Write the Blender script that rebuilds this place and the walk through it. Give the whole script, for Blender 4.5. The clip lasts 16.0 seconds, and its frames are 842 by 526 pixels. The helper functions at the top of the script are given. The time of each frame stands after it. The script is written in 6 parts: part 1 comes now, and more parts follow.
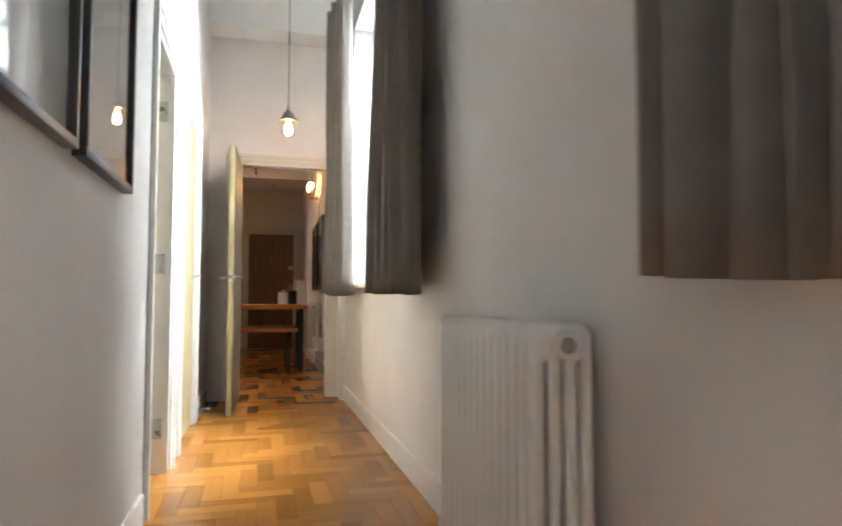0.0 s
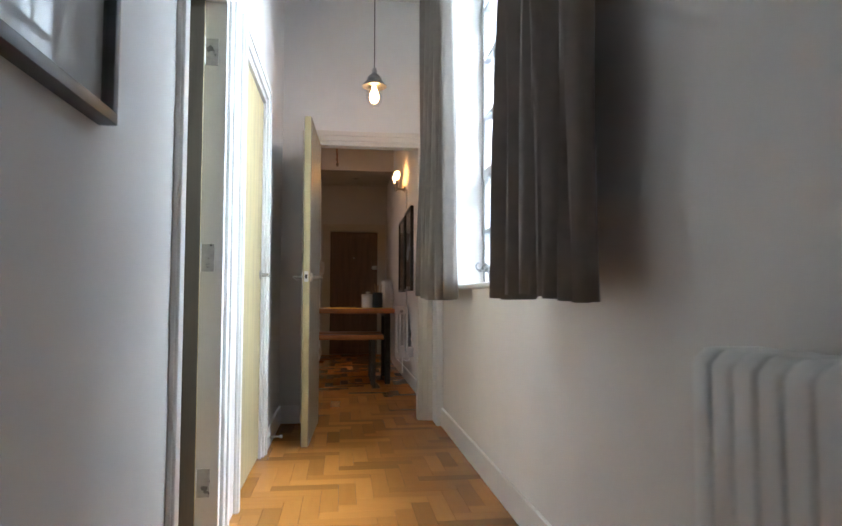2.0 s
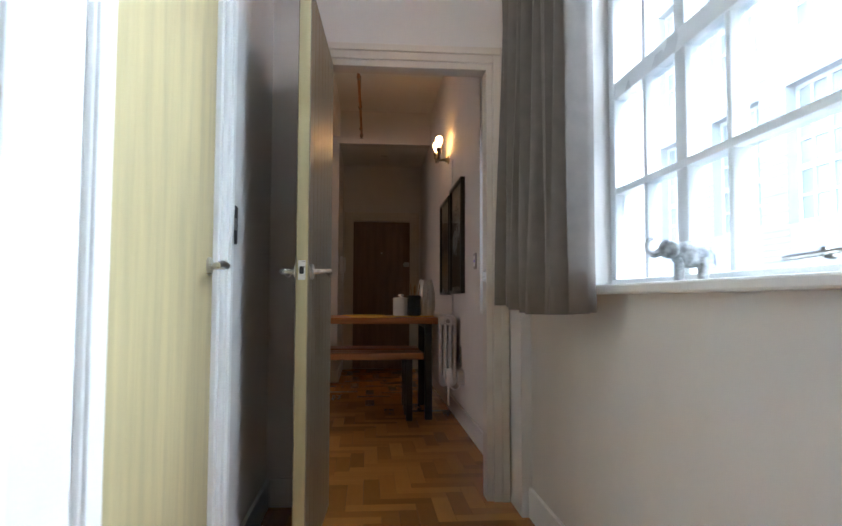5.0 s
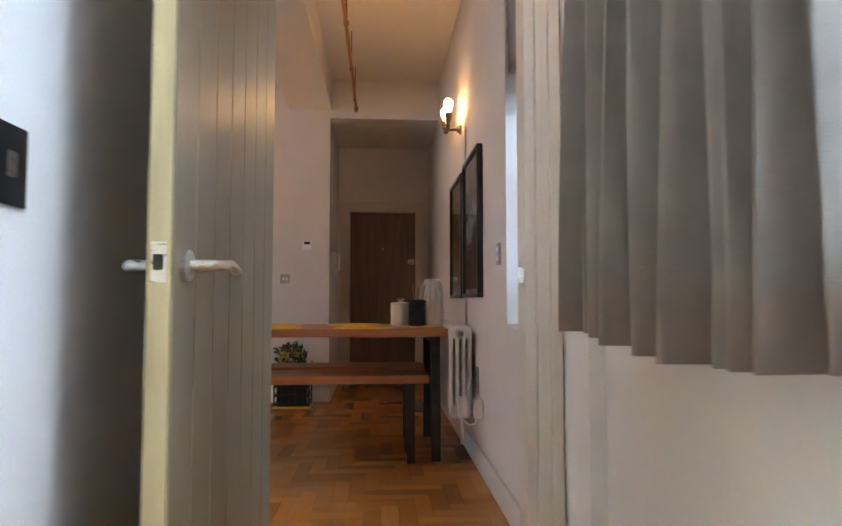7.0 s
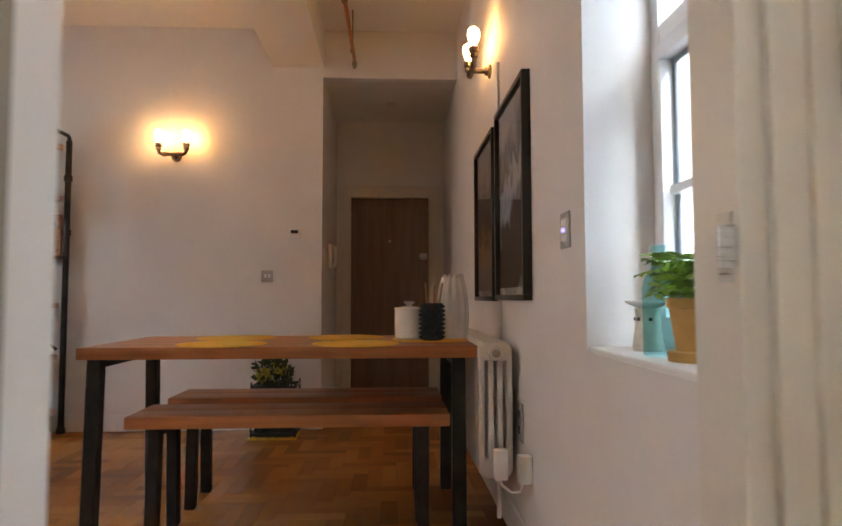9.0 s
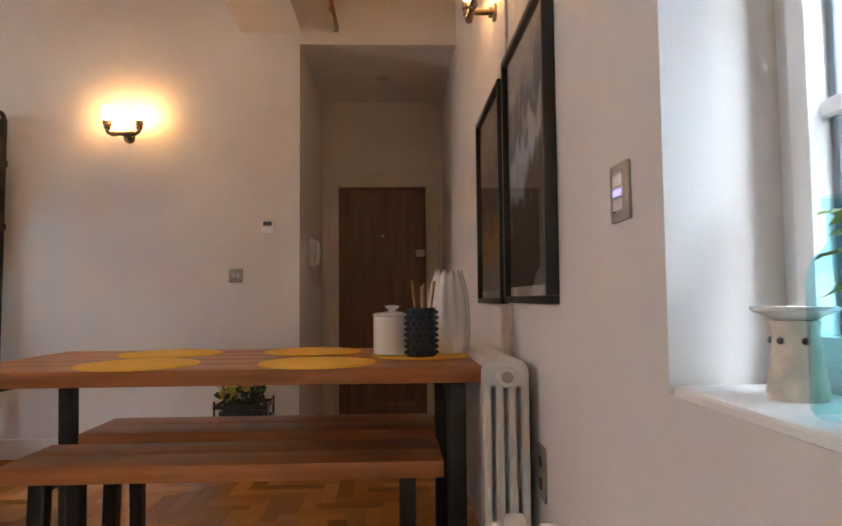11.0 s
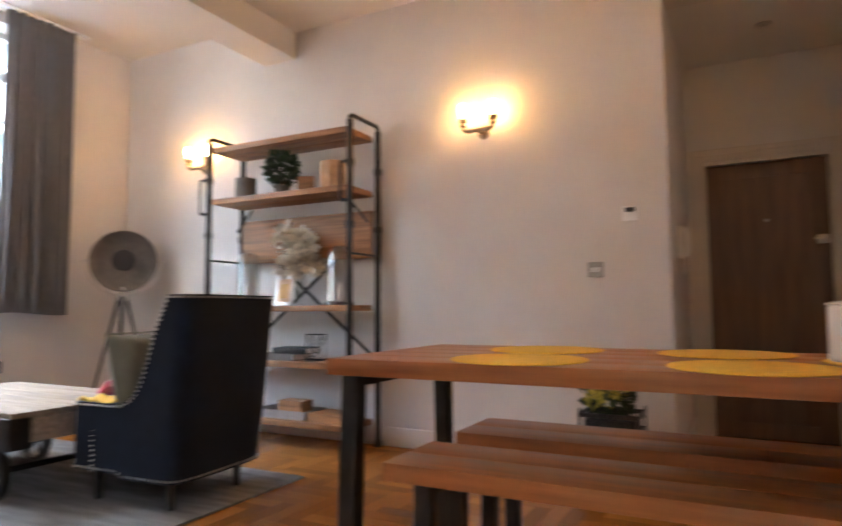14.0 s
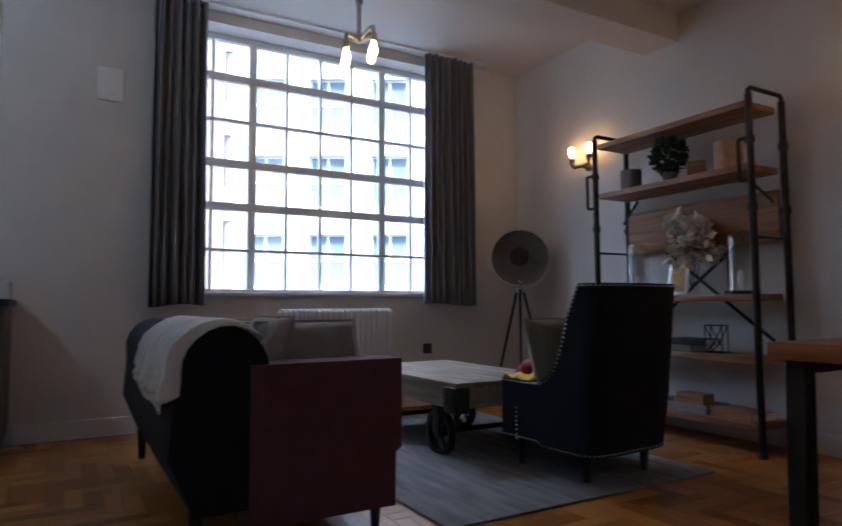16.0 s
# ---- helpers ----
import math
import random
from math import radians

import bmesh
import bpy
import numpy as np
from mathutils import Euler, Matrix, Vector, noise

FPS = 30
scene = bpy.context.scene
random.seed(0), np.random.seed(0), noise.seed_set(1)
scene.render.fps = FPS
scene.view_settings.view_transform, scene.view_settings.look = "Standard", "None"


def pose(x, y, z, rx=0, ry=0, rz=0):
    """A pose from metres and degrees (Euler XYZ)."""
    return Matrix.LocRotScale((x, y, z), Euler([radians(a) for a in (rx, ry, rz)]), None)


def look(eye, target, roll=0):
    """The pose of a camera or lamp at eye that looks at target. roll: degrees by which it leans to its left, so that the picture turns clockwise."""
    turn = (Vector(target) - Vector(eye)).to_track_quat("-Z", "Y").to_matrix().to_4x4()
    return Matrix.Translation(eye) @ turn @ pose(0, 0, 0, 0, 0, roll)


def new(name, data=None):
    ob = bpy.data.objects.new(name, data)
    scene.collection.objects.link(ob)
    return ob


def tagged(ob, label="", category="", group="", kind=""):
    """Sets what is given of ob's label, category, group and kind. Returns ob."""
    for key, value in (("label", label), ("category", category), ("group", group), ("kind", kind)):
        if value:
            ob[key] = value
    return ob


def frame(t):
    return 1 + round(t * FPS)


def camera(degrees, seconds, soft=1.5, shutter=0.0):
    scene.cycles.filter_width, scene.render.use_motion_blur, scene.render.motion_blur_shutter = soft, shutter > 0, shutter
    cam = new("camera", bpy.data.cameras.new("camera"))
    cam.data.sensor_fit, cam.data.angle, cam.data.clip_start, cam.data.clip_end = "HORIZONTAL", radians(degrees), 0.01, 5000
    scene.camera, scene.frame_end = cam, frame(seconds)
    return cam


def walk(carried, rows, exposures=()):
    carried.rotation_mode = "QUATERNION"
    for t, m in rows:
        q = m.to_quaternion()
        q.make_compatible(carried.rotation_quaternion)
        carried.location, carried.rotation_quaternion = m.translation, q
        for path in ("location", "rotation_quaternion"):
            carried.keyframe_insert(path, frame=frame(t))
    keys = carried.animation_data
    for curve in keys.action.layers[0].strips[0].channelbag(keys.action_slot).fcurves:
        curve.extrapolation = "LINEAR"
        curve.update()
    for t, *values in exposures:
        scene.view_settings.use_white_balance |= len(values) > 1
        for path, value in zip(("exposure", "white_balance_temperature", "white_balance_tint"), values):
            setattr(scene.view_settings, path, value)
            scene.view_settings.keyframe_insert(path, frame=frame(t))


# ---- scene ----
cam = camera(68.3, 16.0, shutter=0.6)
PATH = [
    (0, (-0.366, -0.471, 0.863), (0.138, 1.461, 0.974), -0.0),
    (0.5, (-0.399, -0.247, 0.845), (-0.035, 1.717, 0.957), 0.2),
    (1, (-0.425, -0.05, 0.866), (-0.101, 1.92, 0.977), 0.3),
    (1.5, (-0.392, 0.254, 0.873), (-0.101, 2.229, 0.985), 0.1),
    (2, (-0.355, 0.494, 0.883), (-0.103, 2.475, 0.997), 0.1),
    (2.5, (-0.359, 0.774, 0.876), (-0.131, 2.758, 0.989), 0.1),
    (3, (-0.383, 1.043, 0.89), (-0.163, 3.028, 1.004), 0.1),
    (3.5, (-0.37, 1.337, 0.898), (-0.169, 3.323, 1.013), 0.3),
    (4, (-0.366, 1.588, 0.893), (-0.173, 3.575, 1.01), 0.3),
    (4.2, (-0.361, 1.714, 0.899), (-0.175, 3.702, 1.014), 0.3),
    (6.5, (-0.286, 2.966, 0.942), (-0.132, 4.956, 1.058), 0.0),
    (7, (-0.224, 3.258, 0.956), (-0.086, 5.25, 1.069), -0.0),
    (7.5, (-0.219, 3.537, 0.951), (-0.104, 5.531, 1.064), -0.0),
    (8, (-0.22, 3.836, 0.975), (-0.116, 5.831, 1.086), -0.0),
    (8.5, (-0.192, 4.123, 0.97), (-0.091, 6.118, 1.079), -0.2),
    (9, (-0.16, 4.398, 0.969), (-0.063, 6.392, 1.082), -0.1),
    (9.2, (-0.144, 4.506, 0.944), (-0.056, 6.501, 1.064), -0.0),
    (11.3, (-0.053, 5.166, 0.977), (0.031, 7.161, 1.093), -0.5),
    (11.5, (-0.048, 5.238, 0.964), (0.024, 7.233, 1.085), -0.2),
    (12, (-0.059, 5.366, 0.953), (-0.012, 7.362, 1.072), -0.3),
    (12.5, (-0.117, 5.446, 0.956), (-0.108, 7.442, 1.079), -0.1),
    (13, (-0.197, 5.498, 0.953), (-0.388, 7.485, 1.073), -0.4),
    (13.5, (-0.247, 5.51, 0.936), (-0.824, 7.42, 1.071), -0.2),
    (14, (-0.318, 5.445, 0.916), (-1.242, 7.212, 1.062), -0.3),
    (14.5, (-0.359, 5.376, 0.908), (-1.601, 6.938, 1.051), -0.2),
    (15, (-0.374, 5.31, 0.902), (-1.86, 6.642, 1.038), -0.4),
    (15.5, (-0.389, 5.279, 0.896), (-2.023, 6.425, 1.03), -0.5),
    (16, (-0.37, 5.226, 0.879), (-2.101, 6.217, 1.017), -0.3),
]
walk(cam, [(t, look(eye, target, roll)) for t, eye, target, roll in PATH],
     exposures=[(0.0, 4.7, 7000, 10), (1.0, 4.3, 6600, 10), (2.0, 4.05, 6200, 10), (3.5, 3.6, 6000, 10), (6.5, 4.15, 6000, 10), (7.0, 4.6, 5900, 10), (8.0, 4.9, 6000, 10), (9.0, 4.6, 6500, 10), (11.5, 4.95, 6100, 10), (12.5, 5.4, 5800, 10), (13.5, 5.15, 6200, 10), (14.5, 4.75, 6200, 10), (15.0, 4.1, 5900, 10), (15.5, 3.45, 5600, 10), (16.0, 2.95, 5300, 10)])

# ---- world, sun, exposure ----
world = bpy.data.worlds.new("overcast")
scene.world = world
world.use_nodes = True
wt = world.node_tree
sky = wt.nodes.new("ShaderNodeTexSky")
sky.sky_type = 'NISHITA'
sky.sun_disc = False
sky.sun_elevation = radians(60)
sky.sun_rotation = radians(140)
sky.dust_density = 3.0
sky.air_density = 1.2
wt.links.new(sky.outputs[0], wt.nodes["Background"].inputs[0])
wt.nodes["Background"].inputs[1].default_value = 0.15
sun = new("sun", bpy.data.lights.new("sun", 'SUN'))
sun.data.energy, sun.data.angle, sun.data.color = 3.6, radians(14), (1.0, 0.97, 0.93)
sun.matrix_world = look((0, 0, 0), (-math.sin(radians(140)) * 0.5, -math.cos(radians(140)) * 0.5, -0.866))


def window_light(name, x, y, z, w, h, facing, watts, drop=0.9):
    """Sky light standing in a window opening."""
    li = new(name, bpy.data.lights.new(name, 'AREA'))
    li.data.shape, li.data.size, li.data.size_y, li.data.energy = 'RECTANGLE', w, h, watts
    li.data.color, li.data.spread = (0.78, 0.89, 1.0), radians(110)
    li.matrix_world = look((x, y, z), (x + facing, y, z - drop))
    return li


window_light("window_light_hall", 1.30, 3.4, 3.5, 2.0, 1.8, -1.0, 20)
window_light("window_light_start", 1.30, -0.7, 3.5, 1.6, 1.8, -1.0, 2.0)
window_light("window_light_dining", 1.20, 5.65, 3.3, 0.9, 1.6, -1.0, 1.5)
window_light("window_light_living", -6.60, 7.1, 4.6, 2.8, 1.5, 1.0, 30, 0.4)

kl = new("kitchen_light", bpy.data.lights.new("kitchen_light", 'POINT'))
kl.data.energy, kl.data.shadow_soft_size, kl.data.color = 2.3, 0.04, (0.82, 0.92, 1.0)
kl.location = (-3.85, 3.4, 3.06)

# ---- materials ----
def mat(name, colour, rough=0.6, metal=0.0, scale=8.0, var=0.08, bump=0.1, bump_scale=60.0, spec=0.5, stretch=(1, 1, 1), emit=0.0, emit_colour=None, island=0.0, coat=0.0, sheen=0.0):
    m = bpy.data.materials.new(name)
    m.use_nodes = True
    nt = m.node_tree
    b = nt.nodes["Principled BSDF"]
    b.inputs["Roughness"].default_value = rough
    b.inputs["Metallic"].default_value = metal
    b.inputs["Specular IOR Level"].default_value = spec
    b.inputs["Coat Weight"].default_value = coat
    b.inputs["Sheen Weight"].default_value = sheen
    co = nt.nodes.new("ShaderNodeTexCoord")
    mp = nt.nodes.new("ShaderNodeMapping")
    mp.inputs["Scale"].default_value = stretch
    nt.links.new(co.outputs["Object"], mp.inputs[0])
    n1 = nt.nodes.new("ShaderNodeTexNoise")
    n1.inputs["Scale"].default_value = scale
    n1.inputs["Detail"].default_value = 6
    nt.links.new(mp.outputs[0], n1.inputs[0])
    ramp = nt.nodes.new("ShaderNodeValToRGB")
    lo = [max(0, c * (1 - var * 1.6)) for c in colour]
    hi = [min(1, c * (1 + var)) for c in colour]
    ramp.color_ramp.elements[0].color = (*lo, 1)
    ramp.color_ramp.elements[1].color = (*hi, 1)
    ramp.color_ramp.elements[0].position, ramp.color_ramp.elements[1].position = 0.3, 0.7
    nt.links.new(n1.outputs[0], ramp.inputs[0])
    last = ramp.outputs[0]
    if island:
        ob = nt.nodes.new("ShaderNodeObjectInfo")
        ge = nt.nodes.new("ShaderNodeNewGeometry")
        ad = nt.nodes.new("ShaderNodeMath")
        ad.operation = 'ADD'
        fr = nt.nodes.new("ShaderNodeMath")
        fr.operation = 'FRACT'
        nt.links.new(ob.outputs["Random"], ad.inputs[0])
        nt.links.new(ge.outputs["Random Per Island"], ad.inputs[1])
        nt.links.new(ad.outputs[0], fr.inputs[0])
        mr = nt.nodes.new("ShaderNodeMapRange")
        mr.inputs["To Min"].default_value, mr.inputs["To Max"].default_value = 1 - island, 1 + island * 0.6
        nt.links.new(fr.outputs[0], mr.inputs[0])
        hs = nt.nodes.new("ShaderNodeHueSaturation")
        nt.links.new(mr.outputs[0], hs.inputs["Value"])
        nt.links.new(last, hs.inputs["Color"])
        last = hs.outputs[0]
    nt.links.new(last, b.inputs["Base Color"])
    if bump:
        n2 = nt.nodes.new("ShaderNodeTexNoise")
        n2.inputs["Scale"].default_value = bump_scale
        n2.inputs["Detail"].default_value = 4
        nt.links.new(mp.outputs[0], n2.inputs[0])
        bp = nt.nodes.new("ShaderNodeBump")
        bp.inputs["Strength"].default_value = bump
        bp.inputs["Distance"].default_value = 0.01
        nt.links.new(n2.outputs[0], bp.inputs["Height"])
        nt.links.new(bp.outputs[0], b.inputs["Normal"])
        rr = nt.nodes.new("ShaderNodeMapRange")
        rr.inputs["To Min"].default_value, rr.inputs["To Max"].default_value = max(0.02, rough - 0.1), min(1, rough + 0.1)
        nt.links.new(n1.outputs[0], rr.inputs[0])
        nt.links.new(rr.outputs[0], b.inputs["Roughness"])
    if emit:
        b.inputs["Emission Color"].default_value = (*(emit_colour or colour), 1)
        b.inputs["Emission Strength"].default_value = emit
    return m


def glass_mat(name, tint=(1, 1, 1), rough=0.0, gloss=0.55, power=5.0, face=0.025):
    """Clear pane: see-through with a real surface gloss."""
    m = bpy.data.materials.new(name)
    m.use_nodes = True
    nt = m.node_tree
    nt.nodes.remove(nt.nodes["Principled BSDF"])
    tr = nt.nodes.new("ShaderNodeBsdfTransparent")
    tr.inputs[0].default_value = (*tint, 1)
    gl = nt.nodes.new("ShaderNodeBsdfGlossy")
    gl.inputs["Roughness"].default_value = rough
    lw = nt.nodes.new("ShaderNodeLayerWeight")
    lw.inputs[0].default_value = 0.5
    pw = nt.nodes.new("ShaderNodeMath")
    pw.operation = 'POWER'
    pw.inputs[1].default_value = power
    nt.links.new(lw.outputs["Facing"], pw.inputs[0])
    fr = nt.nodes.new("ShaderNodeMath")
    fr.operation = 'MULTIPLY_ADD'
    fr.inputs[1].default_value, fr.inputs[2].default_value = gloss, face
    nt.links.new(pw.outputs[0], fr.inputs[0])
    mx = nt.nodes.new("ShaderNodeMixShader")
    nt.links.new(fr.outputs[0], mx.inputs[0])
    nt.links.new(tr.outputs[0], mx.inputs[1])
    nt.links.new(gl.outputs[0], mx.inputs[2])
    nt.links.new(mx.outputs[0], nt.nodes["Material Output"].inputs[0])
    return m


M_WALL = mat("wall_paint", (0.70, 0.67, 0.635), 0.7, scale=3, var=0.03, bump=0.06, bump_scale=120)
M_CEIL = mat("ceiling_paint", (0.76, 0.74, 0.70), 0.8, scale=2, var=0.02, bump=0.04, bump_scale=90)
M_TRIM = mat("trim_gloss", (0.78, 0.77, 0.74), 0.35, scale=4, var=0.03, bump=0.03, bump_scale=80)
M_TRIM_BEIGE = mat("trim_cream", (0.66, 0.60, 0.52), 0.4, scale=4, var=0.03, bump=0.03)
M_UPVC = mat("window_frame_white", (0.80, 0.82, 0.83), 0.3, scale=5, var=0.02, bump=0.02)
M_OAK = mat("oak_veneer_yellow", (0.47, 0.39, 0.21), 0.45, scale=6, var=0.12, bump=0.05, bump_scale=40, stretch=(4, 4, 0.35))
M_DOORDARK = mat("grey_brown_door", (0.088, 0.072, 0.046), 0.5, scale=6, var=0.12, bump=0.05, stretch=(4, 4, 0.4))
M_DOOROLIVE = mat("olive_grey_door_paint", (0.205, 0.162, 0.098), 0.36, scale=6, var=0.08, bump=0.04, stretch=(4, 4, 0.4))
M_FRONT = mat("front_door_brown", (0.19, 0.112, 0.075), 0.5, scale=5, var=0.15, bump=0.06, stretch=(5, 5, 0.4))


def parquet_mat(name, along):
    """Oiled oak block: grain runs along the block, tone and figure differ from block to block."""
    m = bpy.data.materials.new(name)
    m.use_nodes = True
    nt = m.node_tree
    bs = nt.nodes["Principled BSDF"]
    ge = nt.nodes.new("ShaderNodeNewGeometry")
    ob = nt.nodes.new("ShaderNodeObjectInfo")
    ad = nt.nodes.new("ShaderNodeMath")
    ad.operation = 'ADD'
    fr = nt.nodes.new("ShaderNodeMath")
    fr.operation = 'FRACT'
    nt.links.new(ob.outputs["Random"], ad.inputs[0])
    nt.links.new(ge.outputs["Random Per Island"], ad.inputs[1])
    nt.links.new(ad.outputs[0], fr.inputs[0])
    sc = nt.nodes.new("ShaderNodeVectorMath")
    sc.operation = 'SCALE'
    sc.inputs[0].default_value = (7.0, 5.0, 3.0)
    nt.links.new(fr.outputs[0], sc.inputs["Scale"])
    mv = nt.nodes.new("ShaderNodeVectorMath")
    mv.operation = 'ADD'
    nt.links.new(ge.outputs["Position"], mv.inputs[0])
    nt.links.new(sc.outputs[0], mv.inputs[1])
    mp = nt.nodes.new("ShaderNodeMapping")
    mp.inputs["Scale"].default_value = (3, 24, 1) if along == "x" else (24, 3, 1)
    nt.links.new(mv.outputs[0], mp.inputs[0])
    nz = nt.nodes.new("ShaderNodeTexNoise")
    nz.inputs["Scale"].default_value, nz.inputs["Detail"].default_value = 1.6, 5
    nt.links.new(mp.outputs[0], nz.inputs[0])
    rp = nt.nodes.new("ShaderNodeValToRGB")
    el = rp.color_ramp.elements
    el[0].position, el[0].color = 0.2, (0.365, 0.148, 0.030, 1)
    el[1].position, el[1].color = 0.8, (0.405, 0.168, 0.035, 1)
    nt.links.new(nz.outputs[0], rp.inputs[0])
    tone = nt.nodes.new("ShaderNodeMapRange")
    tone.inputs["To Min"].default_value, tone.inputs["To Max"].default_value = 0.68, 1.3
    nt.links.new(fr.outputs[0], tone.inputs[0])
    hs = nt.nodes.new("ShaderNodeHueSaturation")
    nt.links.new(tone.outputs[0], hs.inputs["Value"])
    nt.links.new(rp.outputs[0], hs.inputs["Color"])
    nt.links.new(hs.outputs[0], bs.inputs["Base Color"])
    bs.inputs["Roughness"].default_value = 0.26
    bs.inputs["Specular IOR Level"].default_value = 0.45
    return m


M_PARQ = parquet_mat("parquet_oak_across", "x")
M_PARQV = parquet_mat("parquet_oak_along", "y")
M_SUB = mat("parquet_joint", (0.09, 0.045, 0.02), 0.8)
M_CURT = mat("curtain_brown_grey", (0.185, 0.157, 0.133), 0.55, scale=20, var=0.08, bump=0.15, bump_scale=400, sheen=0.25)
M_CURTG = mat("curtain_grey", (0.16, 0.16, 0.17), 0.8, scale=20, var=0.08, bump=0.15, bump_scale=400, sheen=0.25)
M_RAD = mat("radiator_enamel", (0.74, 0.73, 0.70), 0.35, scale=6, var=0.03, bump=0.02)
M_BLACK = mat("black_frame", (0.015, 0.014, 0.014), 0.35, scale=10, var=0.2, bump=0.02)
M_STEEL = mat("brushed_steel", (0.60, 0.58, 0.55), 0.3, 1.0, scale=30, var=0.08, bump=0.03, stretch=(1, 1, 8))
M_HINGE = mat("polished_hinge_steel", (0.5, 0.5, 0.49), 0.3, 0.5, scale=40, var=0.12, bump=0.03)
M_SATIN = mat("satin_grey_metal", (0.40, 0.385, 0.36), 0.4, 0.7, scale=30, var=0.1, bump=0.02)
M_IRON = mat("dark_iron", (0.045, 0.042, 0.04), 0.45, 0.7, scale=12, var=0.25, bump=0.08)
M_PIPE = mat("pipe_iron", (0.30, 0.25, 0.20), 0.38, 0.9, scale=20, var=0.25, bump=0.06)
M_GALV = mat("galvanised_pipe", (0.42, 0.42, 0.41), 0.4, 0.9, scale=20, var=0.2, bump=0.05)
M_WOOD = mat("acacia_wood", (0.40, 0.145, 0.042), 0.38, scale=4, var=0.2, bump=0.06, bump_scale=18, stretch=(0.7, 9, 9))
M_SHELFWOOD = mat("rustic_shelf_wood", (0.36, 0.175, 0.075), 0.5, scale=4, var=0.3, bump=0.06, bump_scale=18, stretch=(0.7, 9, 9))
M_CART = mat("pale_plank_wood", (0.35, 0.275, 0.205), 0.55, scale=4, var=0.25, bump=0.06, bump_scale=18, stretch=(0.8, 9, 9), island=0.15)
M_YELLOW = mat("woven_yellow", (0.84, 0.50, 0.05), 0.7, scale=60, var=0.08, bump=0.15, bump_scale=200)
M_WHITE = mat("white_ceramic", (0.78, 0.76, 0.72), 0.25, scale=8, var=0.03, bump=0.02)
M_PLAST = mat("white_plastic", (0.86, 0.86, 0.85), 0.4, scale=8, var=0.02, bump=0)
M_NAVYPOT = mat("dark_blue_glaze", (0.02, 0.03, 0.05), 0.2, scale=10, var=0.2, bump=0.02)
M_STICK = mat("reed_stick", (0.52, 0.33, 0.19), 0.7, scale=20, var=0.15, bump=0.05)
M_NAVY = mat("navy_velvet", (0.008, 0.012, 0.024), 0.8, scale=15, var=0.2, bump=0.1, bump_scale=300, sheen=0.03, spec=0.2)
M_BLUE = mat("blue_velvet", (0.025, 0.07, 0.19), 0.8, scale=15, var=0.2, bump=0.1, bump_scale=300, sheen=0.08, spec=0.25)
M_MAUVE = mat("mauve_wool", (0.11, 0.042, 0.064), 0.9, scale=15, var=0.15, bump=0.25, bump_scale=300, sheen=0.08)
M_THROW = mat("pale_grey_throw", (0.74, 0.74, 0.72), 0.95, scale=10, var=0.08, bump=0.3, bump_scale=250, sheen=0.3)
M_CUSH = mat("grey_cushion", (0.30, 0.28, 0.28), 0.95, scale=12, var=0.1, bump=0.3, bump_scale=250, sheen=0.3)
M_CUSHBEIGE = mat("beige_fur_cushion", (0.42, 0.36, 0.31), 0.95, scale=12, var=0.15, bump=0.6, bump_scale=200, sheen=0.4)
M_CUSHGREEN = mat("sage_cushion", (0.19, 0.20, 0.15), 0.95, scale=12, var=0.1, bump=0.3, bump_scale=250, sheen=0.3)
M_RUG = mat("grey_rug", (0.24, 0.235, 0.23), 0.95, scale=3, var=0.25, bump=0.5, bump_scale=180, stretch=(1, 6, 1))
M_LEAF = mat("leaf_green", (0.24, 0.43, 0.04), 0.5, scale=20, var=0.3, bump=0.05, island=0.35)
M_LEAFDK = mat("leaf_dark", (0.03, 0.06, 0.02), 0.6, scale=20, var=0.3, bump=0.05, island=0.4)
M_FLOWER = mat("yellow_flower", (0.55, 0.48, 0.08), 0.7, scale=30, var=0.2, bump=0.05, island=0.3)
M_CREAMFL = mat("cream_flower", (0.74, 0.66, 0.53), 0.8, scale=30, var=0.15, bump=0.05, island=0.25)
M_TERRA = mat("mustard_pot", (0.50, 0.28, 0.075), 0.6, scale=10, var=0.12, bump=0.05)
M_GLASS = glass_mat("window_glass", (0.97, 0.99, 0.99))
M_AQUA = glass_mat("aqua_glass", (0.60, 0.86, 0.88), 0.02)
M_CLEAR = glass_mat("clear_glass", (0.95, 0.96, 0.96))
M_DOME = glass_mat("dome_glass", (0.86, 0.88, 0.88), 0.03, 0.85, 1.8, 0.12)
M_BULB = mat("glowing_bulb", (1.0, 0.62, 0.28), 0.3, bump=0, emit=2.9, emit_colour=(1.0, 0.50, 0.16))
M_SILVER = mat("silver_resin", (0.42, 0.43, 0.44), 0.35, 0.6, scale=40, var=0.4, bump=0.5, bump_scale=70)
M_CONCRETE = mat("grey_ceramic", (0.17, 0.155, 0.14), 0.7, scale=15, var=0.15, bump=0.1)
M_FACADE = mat("pale_facade", (0.58, 0.58, 0.58), 0.8, scale=0.6, var=0.08, bump=0.05)
M_BRICK = mat("far_brick", (0.33, 0.25, 0.22), 0.85, scale=0.8, var=0.15, bump=0.05)
M_BRICKW = mat("white_painted_brick", (0.52, 0.53, 0.53), 0.7, scale=2, var=0.06, bump=0.1, island=0.08)
M_FGLASS = mat("far_window_glass", (0.16, 0.20, 0.23), 0.1, scale=1, var=0.2, bump=0)
